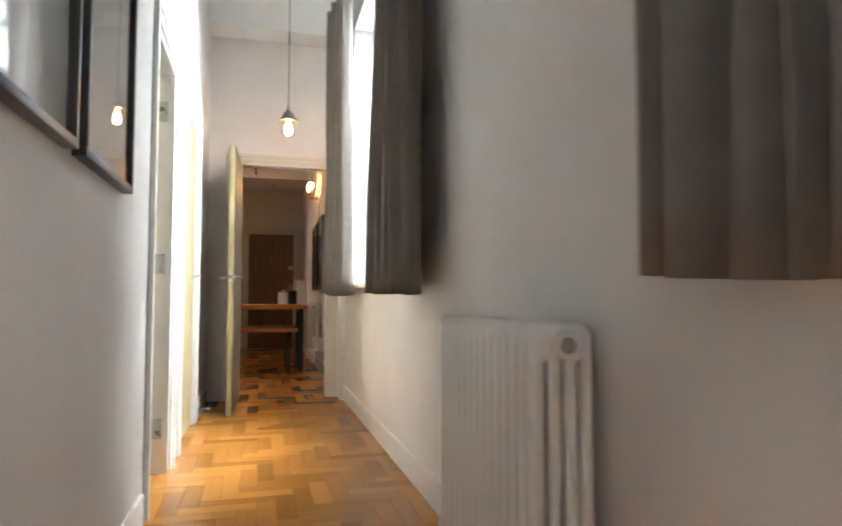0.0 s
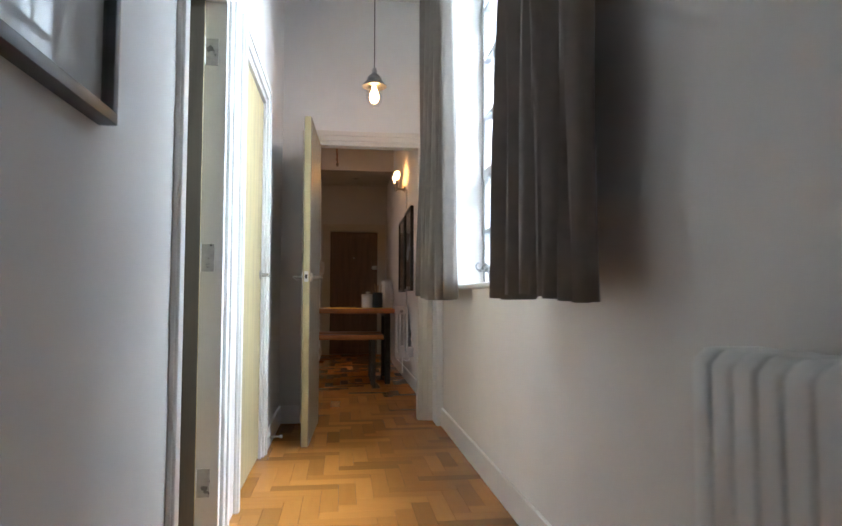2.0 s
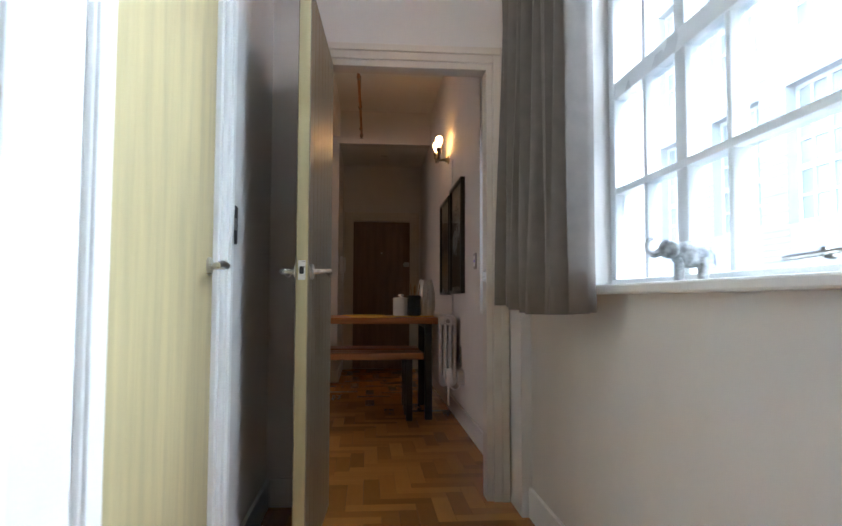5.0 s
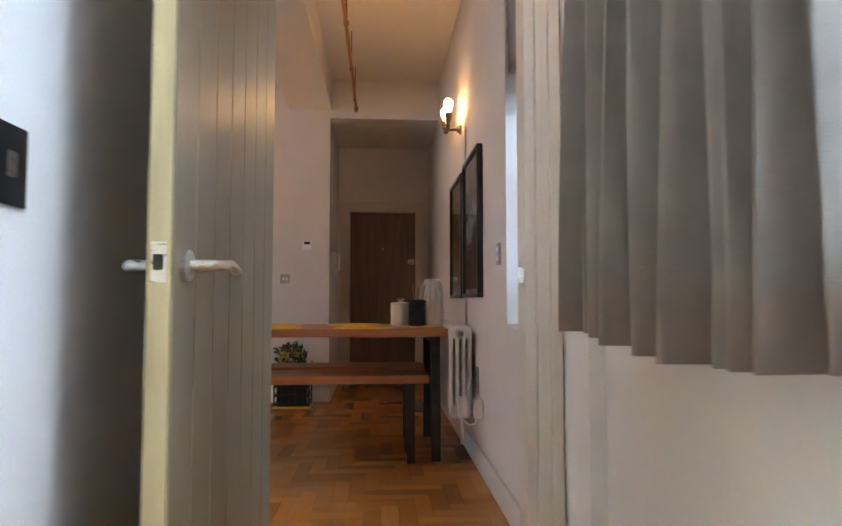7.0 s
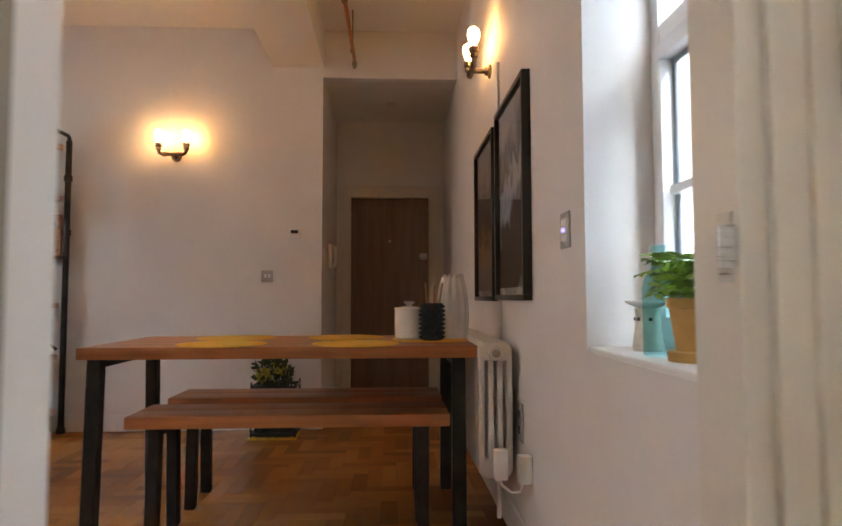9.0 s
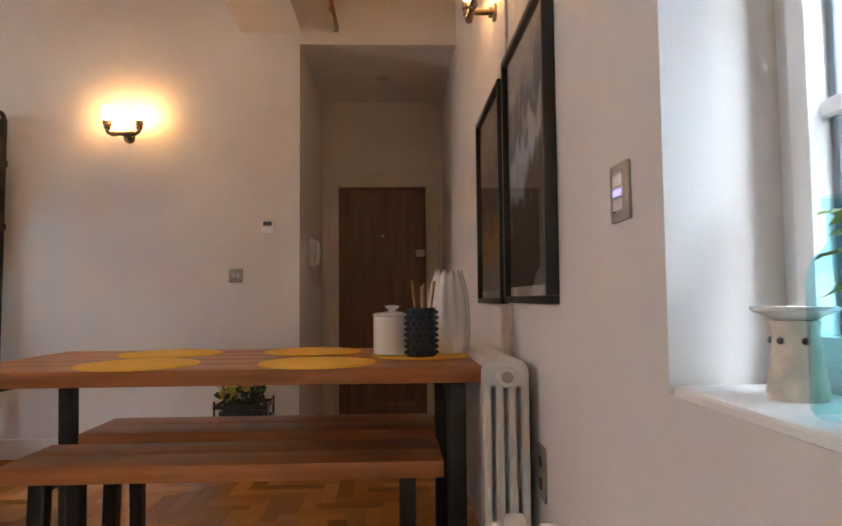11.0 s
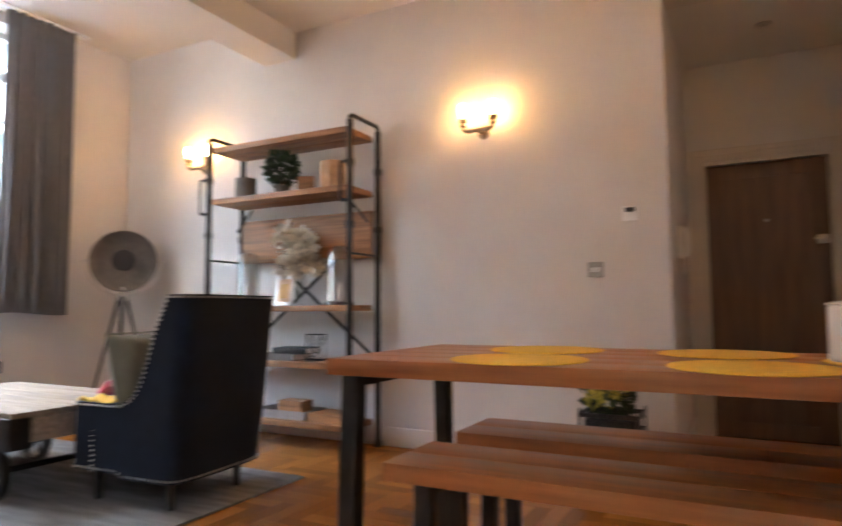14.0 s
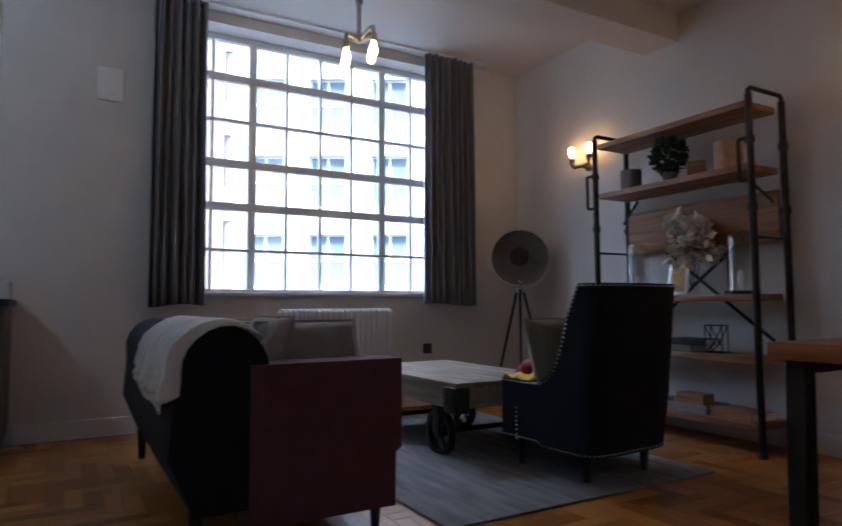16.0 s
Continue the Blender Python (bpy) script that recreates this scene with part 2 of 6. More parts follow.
# pane colour lifted to paint in sky reflection and glare; no blinds behind
M_PALEGLASS = mat("sky_glare_glass", (0.40, 0.42, 0.43), 0.12, scale=1.5, var=0.12, bump=0)
M_STREET = mat("asphalt", (0.05, 0.05, 0.052), 0.9, scale=5, var=0.2, bump=0.1)


# ---- building helpers ----
def bm_new():
    return bmesh.new()


def add_box(bm, x0, x1, y0, y1, z0, z1, bevel=0.0, m=None):
    r = bmesh.ops.create_cube(bm, size=1.0)
    vs = r["verts"]
    t = Matrix.Translation(((x0 + x1) / 2, (y0 + y1) / 2, (z0 + z1) / 2)) @ Matrix.Diagonal((abs(x1 - x0), abs(y1 - y0), abs(z1 - z0), 1))
    bmesh.ops.transform(bm, matrix=(m @ t) if m else t, verts=vs)
    if bevel:
        es = list({e for v in vs for e in v.link_edges})
        bmesh.ops.bevel(bm, geom=es, offset=bevel, segments=2, affect='EDGES', profile=0.5)
    return bm


def add_tube(bm, pts, r, seg=10, r2=None):
    """A round rod along a line of points."""
    pts = [Vector(p) for p in pts]
    rings = []
    n = len(pts)
    up = None
    for i, p in enumerate(pts):
        d = (pts[min(i + 1, n - 1)] - pts[max(i - 1, 0)]).normalized()
        if up is None:
            up = Vector((0, 0, 1)) if abs(d.z) < 0.9 else Vector((1, 0, 0))
        u = (up - d * up.dot(d)).normalized()
        up = u
        w = d.cross(u)
        rad = r if r2 is None else r + (r2 - r) * i / max(1, n - 1)
        rings.append([bm.verts.new(p + (u * math.cos(a) + w * math.sin(a)) * rad) for a in [2 * math.pi * k / seg for k in range(seg)]])
    for a, b in zip(rings, rings[1:]):
        for k in range(seg):
            bm.faces.new((a[k], a[(k + 1) % seg], b[(k + 1) % seg], b[k]))
    bm.faces.new(rings[0][::-1])
    bm.faces.new(rings[-1])
    return bm


def add_lathe(bm, profile, seg=24, m=None, caps=True):
    """A turned shape from (radius, height) pairs."""
    rings = []
    for r, z in profile:
        rings.append([bm.verts.new((r * math.cos(2 * math.pi * k / seg), r * math.sin(2 * math.pi * k / seg), z)) for k in range(seg)])
    for a, b in zip(rings, rings[1:]):
        for k in range(seg):
            bm.faces.new((a[k], a[(k + 1) % seg], b[(k + 1) % seg], b[k]))
    if caps:
        bm.faces.new(rings[0][::-1])
        bm.faces.new(rings[-1])
    if m:
        bmesh.ops.transform(bm, matrix=m, verts=[v for ring in rings for v in ring])
    return bm


def add_prism(bm, outline, axis, a, b, m=None):
    """An outline of two coordinates pushed along an axis from a to b."""
    def place(u, v, w):
        return {"x": (w, u, v), "y": (u, w, v), "z": (u, v, w)}[axis]
    va = [bm.verts.new(place(u, v, a)) for u, v in outline]
    vb = [bm.verts.new(place(u, v, b)) for u, v in outline]
    n = len(outline)
    for i in range(n):
        bm.faces.new((va[i], va[(i + 1) % n], vb[(i + 1) % n], vb[i]))
    bm.faces.new(va[::-1])
    bm.faces.new(vb)
    if m:
        bmesh.ops.transform(bm, matrix=m, verts=va + vb)
    return bm


def mesh_ob(name, bm, material, smooth=False):
    bmesh.ops.recalc_face_normals(bm, faces=bm.faces[:])
    me = bpy.data.meshes.new(name)
    bm.to_mesh(me)
    bm.free()
    if material:
        me.materials.append(material)
    if smooth:
        me.polygons.foreach_set("use_smooth", [True] * len(me.polygons))
        me.set_sharp_from_angle(angle=radians(40))
    return new(name, me)


def part(name, bm, material, parent, label="", smooth=True):
    ob = mesh_ob(name, bm, material, smooth)
    ob.parent = parent
    if label:
        tagged(ob, label)
    return ob


def thing(name, m, label, category, group="", kind=""):
    ob = new(name)
    ob.empty_display_size = 0.1
    ob.matrix_world = m
    return tagged(ob, label, category, group, kind)


def structure(name, bm, material, label="", category=""):
    return tagged(mesh_ob(name, bm, material), label, category, kind="structure")


def boxes(*bs, bevel=0.0):
    bm = bm_new()
    for b in bs:
        add_box(bm, *b, bevel=bevel)
    return bm


# ---- plan (metres) ----
XR, XL, XW = 0.35, -0.79, -5.20          # hall and dining wall with windows, hall wall with doors, living window wall
YE0, YE1 = 5.02, 5.12                    # wall at the hall's end
YF, YD = 9.10, 10.36                     # far wall, front door wall
ZC, ZB, ZH = 3.03, 3.17, 3.46            # dining ceiling, window bay ceiling, hall ceiling
YS = -2.0                                # hall start
YK = 1.2                                 # kitchen end of the living room


def wall_with_holes(name, axis, a0, a1, u0, u1, z0, z1, holes, material=None, label=""):
    """A wall slab along an axis, with rectangular openings (u0, u1, z0, z1) cut through."""
    us = sorted({u0, u1, *[h[0] for h in holes], *[h[1] for h in holes]})
    bm = bm_new()
    for ua, ub in zip(us, us[1:]):
        cuts = sorted((h[2], h[3]) for h in holes if h[0] <= ua + 1e-6 and h[1] >= ub - 1e-6)
        z = z0
        for c0, c1 in cuts + [(z1, z1)]:
            if c0 > z + 1e-6:
                if axis == "y":
                    add_box(bm, a0, a1, ua, ub, z, c0)
                else:
                    add_box(bm, ua, ub, a0, a1, z, c0)
            z = max(z, c1)
    bmesh.ops.remove_doubles(bm, verts=bm.verts[:], dist=1e-5)
    seen, kill = {}, []
    for fc in bm.faces:
        key = tuple(sorted(v.index for v in fc.verts))
        c = fc.calc_center_median()
        key = (round(c.x, 4), round(c.y, 4), round(c.z, 4))
        if key in seen:
            kill += [fc, seen[key]]
        seen[key] = fc
    bmesh.ops.delete(bm, geom=list(set(kill)), context='FACES')
    return structure(name, bm, material or M_WALL, label or "off-white painted plaster wall", "wall")


HW = (2.55, 4.40, 0.94, 3.02)            # hall window opening along y, z
NW = (-1.45, 0.02, 0.94, 3.02)           # window by the hall's start
DW = (5.24, 6.00, 0.828, 2.60)            # dining window
LW = (5.98, 8.26, 0.97, 3.08)            # living window
wall_with_holes("wall_east", "y", XR, XR + 0.35, YS, YD + 0.3, 0, ZH, [NW, HW, DW])
D1 = (2.235, 2.875, 0, 2.02)
D2 = (3.25, 4.08, 0, 2.02)
wall_with_holes("wall_hall_west", "y", XL - 0.13, XL, YS, YE1, 0, ZH, [D1, D2])
wall_with_holes("wall_hall_end", "x", YE0, YE1, XL, XR, 0, ZH, [(-0.57, 0.23, 0, 2.03)])
wall_with_holes("wall_south", "x", YS - 0.1, YS, XL - 0.13, XR + 0.35, 0, ZH, [])
wall_with_holes("wall_far", "x", YF, YF + 0.15, XW - 0.35, -0.68, 0, ZB + 0.1, [])
structure("wall_over_recess", boxes((-0.68, XR, YF, YF + 0.15, 2.66, ZB + 0.1)), M_WALL, "painted wall over the entrance recess", "wall")
wall_with_holes("wall_recess_west", "y", -0.83, -0.68, YF + 0.15, YD, 0, 2.9, [])
wall_with_holes("wall_front_door", "x", YD, YD + 0.15, -0.83, 0.47, 0, 2.9, [(-0.575, 0.235, 0, 1.97)])
wall_with_holes("wall_west", "y", XW - 0.35, XW, YK, YF, 0, ZB + 0.1, [LW])
wall_with_holes("wall_kitchen_end", "x", YK - 0.1, YK, XW - 0.35, -1.55, 0, ZB + 0.1, [])
structure("ceiling", boxes((-3.45, XR, YE1, YF + 0.15, ZC, ZC + 0.1)), M_CEIL, "off-white painted ceiling over the dining end", "ceiling")
structure("ceiling_hall", boxes((XL, XR, YS, YE0, ZH, ZH + 0.1)), M_CEIL, "white painted hall ceiling", "ceiling")
structure("ceiling_bay", boxes((XW, -3.45, YK, YF, ZB, ZB + 0.1)), M_CEIL, "white painted ceiling by the large window", "ceiling")
structure("ceiling_kitchen", boxes((-3.45, -1.55, YK, YE1, ZC, ZC + 0.1), (-1.55, XL, YE1 - 0.05, YE1, ZC, ZC + 0.1)), M_CEIL, "white painted ceiling over the open kitchen", "ceiling")
structure("ceiling_recess", boxes((-0.68, XR + 0.1, YF + 0.15, YD, 2.68, 2.78)), M_CEIL, "painted ceiling of the entrance recess", "ceiling")
structure("beam_dining", boxes((-1.06, -0.67, YE1, YF, 2.735, ZC)), M_CEIL, "boxed ceiling beam painted off-white", "beam")
structure("beam_living", boxes((-3.60, -3.30, YK, YF, 2.82, ZC + 0.1)), M_CEIL, "boxed ceiling beam painted off-white", "beam")
structure("beam_hall", boxes((XL, XR, 4.76, YE0, 3.10, ZH)), M_CEIL, "white painted ceiling beam across the hall end", "beam")
structure("wall_hall_nib", boxes((0.306, XR, 4.80, YE0, 0, ZH)), M_WALL, "shallow painted nib beside the hall end door", "wall")
structure("wall_behind_front_door", boxes((-0.83, 0.47, YD + 0.152, YD + 0.25, -0.1, 2.9)), M_WALL, "plain wall of the stairwell beyond the front door", "wall")
structure("floor_base", boxes((XW - 0.35, XR + 0.35, YS - 0.1, YD + 0.3, -0.12, -0.006)), M_SUB, "dark joint bed below the parquet", "floor")
structure("wall_kitchen_side", boxes((-1.6, -1.55, YK, YE1, 0, ZC)), M_WALL, "plain painted kitchen side wall", "wall")
structure("room_wall_behind_door", boxes((-1.55, -1.45, 0.5, YE1 - 0.1, 0, ZC), (-1.45, XL - 0.13, 0.4, 0.5, 0, ZC), (-1.55, XL - 0.13, YE1 - 0.1, YE1, 0, ZC)), M_WALL, "plain painted wall of the side room", "wall")
structure("ceiling_side_room", boxes((-1.45, XL - 0.13, 0.5, YE1 - 0.1, 2.6, 2.7)), M_CEIL, "plain ceiling of the side room", "ceiling")


# ---- windows ----
def window(name, x, facing, hole, cols, rows, label, thick_cols=(), thick_rows=()):
    """A white steel-look window in a hole (y0, y1, z0, z1); frame, bars and panes are parts."""
    y0, y1, z0, z1 = hole
    w = thing(name, pose(x, (y0 + y1) / 2, z0), label, "window", kind="structure")
    hw, h = (y1 - y0) / 2, z1 - z0
    b = bm_new()
    fw = 0.05
    add_box(b, -0.03, 0.03, -hw, hw, 0, fw, 0.006)
    add_box(b, -0.03, 0.03, -hw, hw, h - fw, h, 0.006)
    add_box(b, -0.03, 0.03, -hw, -hw + fw, fw, h - fw, 0.006)
    add_box(b, -0.03, 0.03, hw - fw, hw, fw, h - fw, 0.006)
    part("window_frame", b, M_UPVC, w)
    for i, c in enumerate(cols):
        t = 0.032 if i in thick_cols else 0.012
        part("mullion", add_box(bm_new(), -0.024, 0.024, c - t, c + t, fw, h - fw, 0.004), M_UPVC, w)
    for i, r in enumerate(rows):
        t = 0.032 if i in thick_rows else 0.012
        part("glazing_bar", add_box(bm_new(), -0.027, 0.027, -hw + fw, hw - fw, r - t, r + t, 0.004), M_UPVC, w)
    ys = [-hw + fw, *cols, hw - fw]
    zs = [fw, *rows, h - fw]
    for a, c in zip(ys, ys[1:]):
        for d, e in zip(zs, zs[1:]):
            p = part("pane", add_box(bm_new(), -0.003, 0.003, a, c, d, e), M_GLASS, w)
            p.visible_shadow = False
    return w


def spread(a, b, n):
    return [a + (b - a) * (i + 1) / n for i in range(n - 1)]


hw = (HW[1] - HW[0]) / 2
win1 = window("window_1", 0.575, -1, HW, [hw - 0.235 - 0.05, hw - 0.47 - 0.05, hw - 0.71 - 0.05, -hw + 0.52, -hw + 0.285], [0.37, 0.74, 1.11, 1.48, 1.82], "tall white metal window with small panes", thick_cols=(1, 3), thick_rows=(1,))
stay = bm_new()
add_tube(stay, [(-0.045, -0.30, 0.075), (-0.052, -0.18, 0.07), (-0.05, -0.06, 0.066)], 0.006, 8)
add_tube(stay, [(-0.03, -0.18, 0.066), (-0.055, -0.18, 0.072)], 0.011, 10)
part("casement_stay", stay, M_STEEL, win1, "steel casement stay")
window("window_2", 0.575, -1, NW, spread(-0.7, 0.7, 5), [0.37, 0.74, 1.11, 1.48, 1.82], "tall white metal window with small panes", thick_cols=(1,), thick_rows=(1,))
win3 = window("window_3", 0.565, -1, DW, [0.0], [0.41, 0.82, 1.24], "narrow white window beside the dining table", thick_rows=(1,))
# gasket ring widened and coloured as the outer frame's reflection in the glass
M_GASKET_REFL = mat("grey_gasket_reflection", (0.20, 0.235, 0.27), 0.5, scale=8, var=0.1, bump=0)
for side in (-1, 1):
    y0, y1 = sorted((side * 0.03, side * 0.33))
    for name, a, t, d, m in (("sash_rail", 0.0, 0.042, -0.045, M_UPVC), ("gasket_reflection", 0.042, 0.016, -0.014, M_GASKET_REFL)):
        for p, q, z0, z1 in ((y0 + a, y1 - a, 0.05 + a, 0.05 + a + t), (y0 + a, y1 - a, 0.788 - a - t, 0.788 - a), (y0 + a, y0 + a + t, 0.05 + a + t, 0.788 - a - t), (y1 - a - t, y1 - a, 0.05 + a + t, 0.788 - a - t)):
            part(name, add_box(bm_new(), d, -0.005, p, q, z0, z1, 0.003), m, win3)
lw = (LW[1] - LW[0]) / 2
ly = (LW[0] + LW[1]) / 2
window("window_4", XW - 0.22, 1, LW, [6.20 - ly, 6.52 - ly, 6.81 - ly, 7.11 - ly, 7.40 - ly, 7.70 - ly, 8.0 - ly], [0.36, 0.71, 1.06, 1.41, 1.76], "large white multi-pane industrial window", thick_cols=(1, 5), thick_rows=(1, 2, 4))
structure("window_sill", boxes((XR - 0.045, 0.54, HW[0] + 0.005, HW[1] - 0.005, HW[2] - 0.006, HW[2] + 0.02), bevel=0.006), M_TRIM, "white painted hall window sill", "sill")
structure("window_sill", boxes((XR + 0.002, 0.53, DW[0] + 0.005, DW[1] - 0.005, DW[2] - 0.006, DW[2] + 0.015), bevel=0.006), M_TRIM, "white painted dining window sill", "sill")
structure("window_sill", boxes((XW - 0.19, XW + 0.03, LW[0] + 0.005, LW[1] - 0.005, LW[2] - 0.006, LW[2] + 0.02), bevel=0.006), M_TRIM, "white painted living room window sill", "sill")

# ---- baseboards ----
def skirt(x0, x1, y0, y1):
    bm = bm_new()
    add_box(bm, x0, x1, y0, y1, 0, 0.125, 0.004)
    return structure("baseboard", bm, M_TRIM, "white painted skirting board", "baseboard")


skirt(XR - 0.016, XR, YS, 4.80)
skirt(XR - 0.016, XR, YE1, YF)
skirt(XL, XL + 0.016, YS, 2.10)
skirt(XL, XL + 0.016, 4.17, YE0)
skirt(XL + 0.016, -0.65, YE0 - 0.016, YE0)
skirt(XW + 0.016, -0.68, YF - 0.016, YF)
skirt(XW, XW + 0.016, 4.95, YF)
skirt(-0.68, -0.664, YF, YD)


# ---- doors ----
def architrave(name, axis, at, out, u0, u1, top, w=0.085, material=None):
    """A stepped moulding round a door opening; it stands proud by out."""
    bm = bm_new()
    for a, b, k in ((0.0, w, 0.6), (w * 0.5, w - 0.004, 1.0)):
        d0, d1 = sorted((at, at + out * k))
        for p, q, z0, z1 in ((u0 - b, u0 - a, 0, top + b), (u1 + a, u1 + b, 0, top + b), (u0 - a, u1 + a, top + a, top + b)):
            if axis == "y":
                add_box(bm, d0, d1, p, q, z0, z1, 0.003)
            else:
                add_box(bm, p, q, d0, d1, z0, z1, 0.003)
    return structure(name, bm, material or M_TRIM, "white painted moulded door architrave", "architrave")


def lining(name, axis, a0, a1, u0, u1, top, t=0.03, material=None):
    bm = bm_new()
    for p, q, z0, z1 in ((u0, u0 + t, 0, top), (u1 - t, u1, 0, top), (u0 + t, u1 - t, top - t, top)):
        if axis == "y":
            add_box(bm, a0, a1, p, q, z0, z1, 0.002)
        else:
            add_box(bm, p, q, a0, a1, z0, z1, 0.002)
    return structure(name, bm, material or M_TRIM, "white painted door lining", "door lining")


def handle(parent, x, z, side, lever, y=0.0):
    """A round-rose lever handle on a door face; side is the way out, lever the way it points."""
    b = bm_new()
    add_lathe(b, [(0.026, 0), (0.026, 0.008), (0.02, 0.011)], 20, pose(x, y, z, -90 * side, 0, 0))
    add_tube(b, [(x, y + side * 0.01, z), (x, y + side * 0.045, z), (x + lever * 0.012, y + side * 0.055, z), (x + lever * 0.07, y + side * 0.056, z + 0.004), (x + lever * 0.12, y + side * 0.052, z - 0.004)], 0.0095, 12)
    return part("door_handle", b, M_STEEL, parent, "brushed steel lever handle")


def leaf(name, m, w, h, label, face, edge, boards, handle_x, lever, flush=True):
    """A boarded door leaf: x runs along the width from the hinges, y is its thickness."""
    d = thing(name, m, label, "door", kind="structure")
    core = bm_new()
    add_box(core, 0, w, -0.018, 0.018, 0.008, h, 0.002)
    part("core", core, edge, d)
    st = 0.0 if flush else 0.1
    n = boards
    bw = (w - 0.004 - 2 * st) / n
    for s in (-1, 1):
        for i in range(n):
            a = 0.002 + st + i * bw
            y0, y1 = sorted((s * 0.0182, s * 0.022))
            part("board", add_box(bm_new(), a + 0.0015, a + bw - 0.0015, y0, y1, 0.012 + st, h - 0.004 - st, 0.0012), face, d, smooth=False)
        if st:
            y0, y1 = sorted((s * 0.0182, s * 0.027))
            for p, q, z0, z1 in ((0.002, st, 0.012, h - 0.004), (w - st, w - 0.002, 0.012, h - 0.004), (st, w - st, 0.012, 0.012 + st), (st, w - st, h - 0.004 - st, h - 0.004)):
                part("frame_rail", add_box(bm_new(), p, q, y0, y1, z0, z1, 0.003), face, d)
    if handle_x:
        for s in (-1, 1):
            handle(d, handle_x, 1.01, s, lever, s * 0.022)
        b = bm_new()
        add_box(b, w - 0.001, w + 0.0015, -0.012, 0.012, 0.98, 1.045)
        part("latch_plate", b, M_STEEL, d, "steel latch plate")
        b = bm_new()
        add_box(b, w + 0.0015, w + 0.008, -0.007, 0.007, 1.0, 1.025, 0.002)
        part("latch", b, M_IRON, d)
    return d


# door to the side room, standing open into it, hinged at the far jamb
architrave("trim", "y", XL, 0.022, D1[0], D1[1], D1[3])
lining("trim", "y", XL - 0.13, XL, D1[0], D1[1], D1[3])
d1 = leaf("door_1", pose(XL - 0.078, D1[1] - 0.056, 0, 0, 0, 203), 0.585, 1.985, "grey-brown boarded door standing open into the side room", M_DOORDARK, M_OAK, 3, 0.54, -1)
for z in (0.22, 1.03, 1.80):
    b = bm_new()
    add_box(b, XL - 0.075, XL - 0.03, D1[1] - 0.0350, D1[1] - 0.0305, z - 0.05, z + 0.05)
    add_tube(b, [(XL - 0.082, D1[1] - 0.038, z - 0.052), (XL - 0.082, D1[1] - 0.038, z + 0.052)], 0.007, 10)
    h = mesh_ob("hinge", b, M_HINGE, True)
    h.parent = d1
    h.matrix_parent_inverse = d1.matrix_world.inverted()
# closed pale oak door
architrave("trim", "y", XL, 0.022, D2[0], D2[1], D2[3])
lining("trim", "y", XL - 0.13, XL, D2[0], D2[1], D2[3])
d2 = leaf("door_2", pose(XL - 0.036, D2[0] + 0.032, 0, 0, 0, 90), 0.766, 1.985, "closed pale yellow oak door in a white frame", M_OAK, M_OAK, 1, 0.715, -1, flush=True)
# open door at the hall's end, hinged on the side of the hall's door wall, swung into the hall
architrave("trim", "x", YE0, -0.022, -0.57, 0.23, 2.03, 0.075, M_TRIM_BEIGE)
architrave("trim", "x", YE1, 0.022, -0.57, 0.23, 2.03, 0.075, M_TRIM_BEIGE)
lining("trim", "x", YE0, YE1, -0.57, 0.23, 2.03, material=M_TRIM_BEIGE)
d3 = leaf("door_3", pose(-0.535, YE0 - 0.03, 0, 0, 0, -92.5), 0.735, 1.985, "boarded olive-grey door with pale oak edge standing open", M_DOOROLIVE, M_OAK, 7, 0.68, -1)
b = bm_new()
add_box(b, 0.1975, 0.2005, YE0 + 0.012, YE0 + 0.04, 0.985, 1.06)
add_box(b, 0.180, 0.1975, YE0 + 0.004, YE0 + 0.010, 1.0, 1.045, 0.001)
add_box(b, 0.1955, 0.1975, YE0 + 0.004, YE0 + 0.014, 1.0, 1.045)
structure("door_strike", b, M_STEEL, "small steel strike plate on the jamb", "strike plate")
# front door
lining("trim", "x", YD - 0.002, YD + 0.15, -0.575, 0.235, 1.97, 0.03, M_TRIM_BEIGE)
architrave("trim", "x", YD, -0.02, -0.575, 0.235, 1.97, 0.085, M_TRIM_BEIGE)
fd = leaf("door_4", pose(-0.543, YD + 0.06, 0, 0, 0, 0), 0.746, 1.935, "dark brown boarded front door, closed", M_FRONT, M_FRONT, 5, None, -1, flush=False)
b = bm_new()
add_lathe(b, [(0.009, 0), (0.012, 0.004), (0.006, 0.006)], 14, pose(0.373, -0.022, 1.52, 90))
part("peephole", b, M_STEEL, fd, "small brass peephole")
b = bm_new()
add_box(b, 0.665, 0.735, -0.06, -0.022, 1.34, 1.40, 0.006)
add_tube(b, [(0.69, -0.06, 1.37), (0.69, -0.08, 1.37), (0.65, -0.08, 1.37)], 0.008, 10)
part("night_latch", b, M_STEEL, fd, "steel night latch")


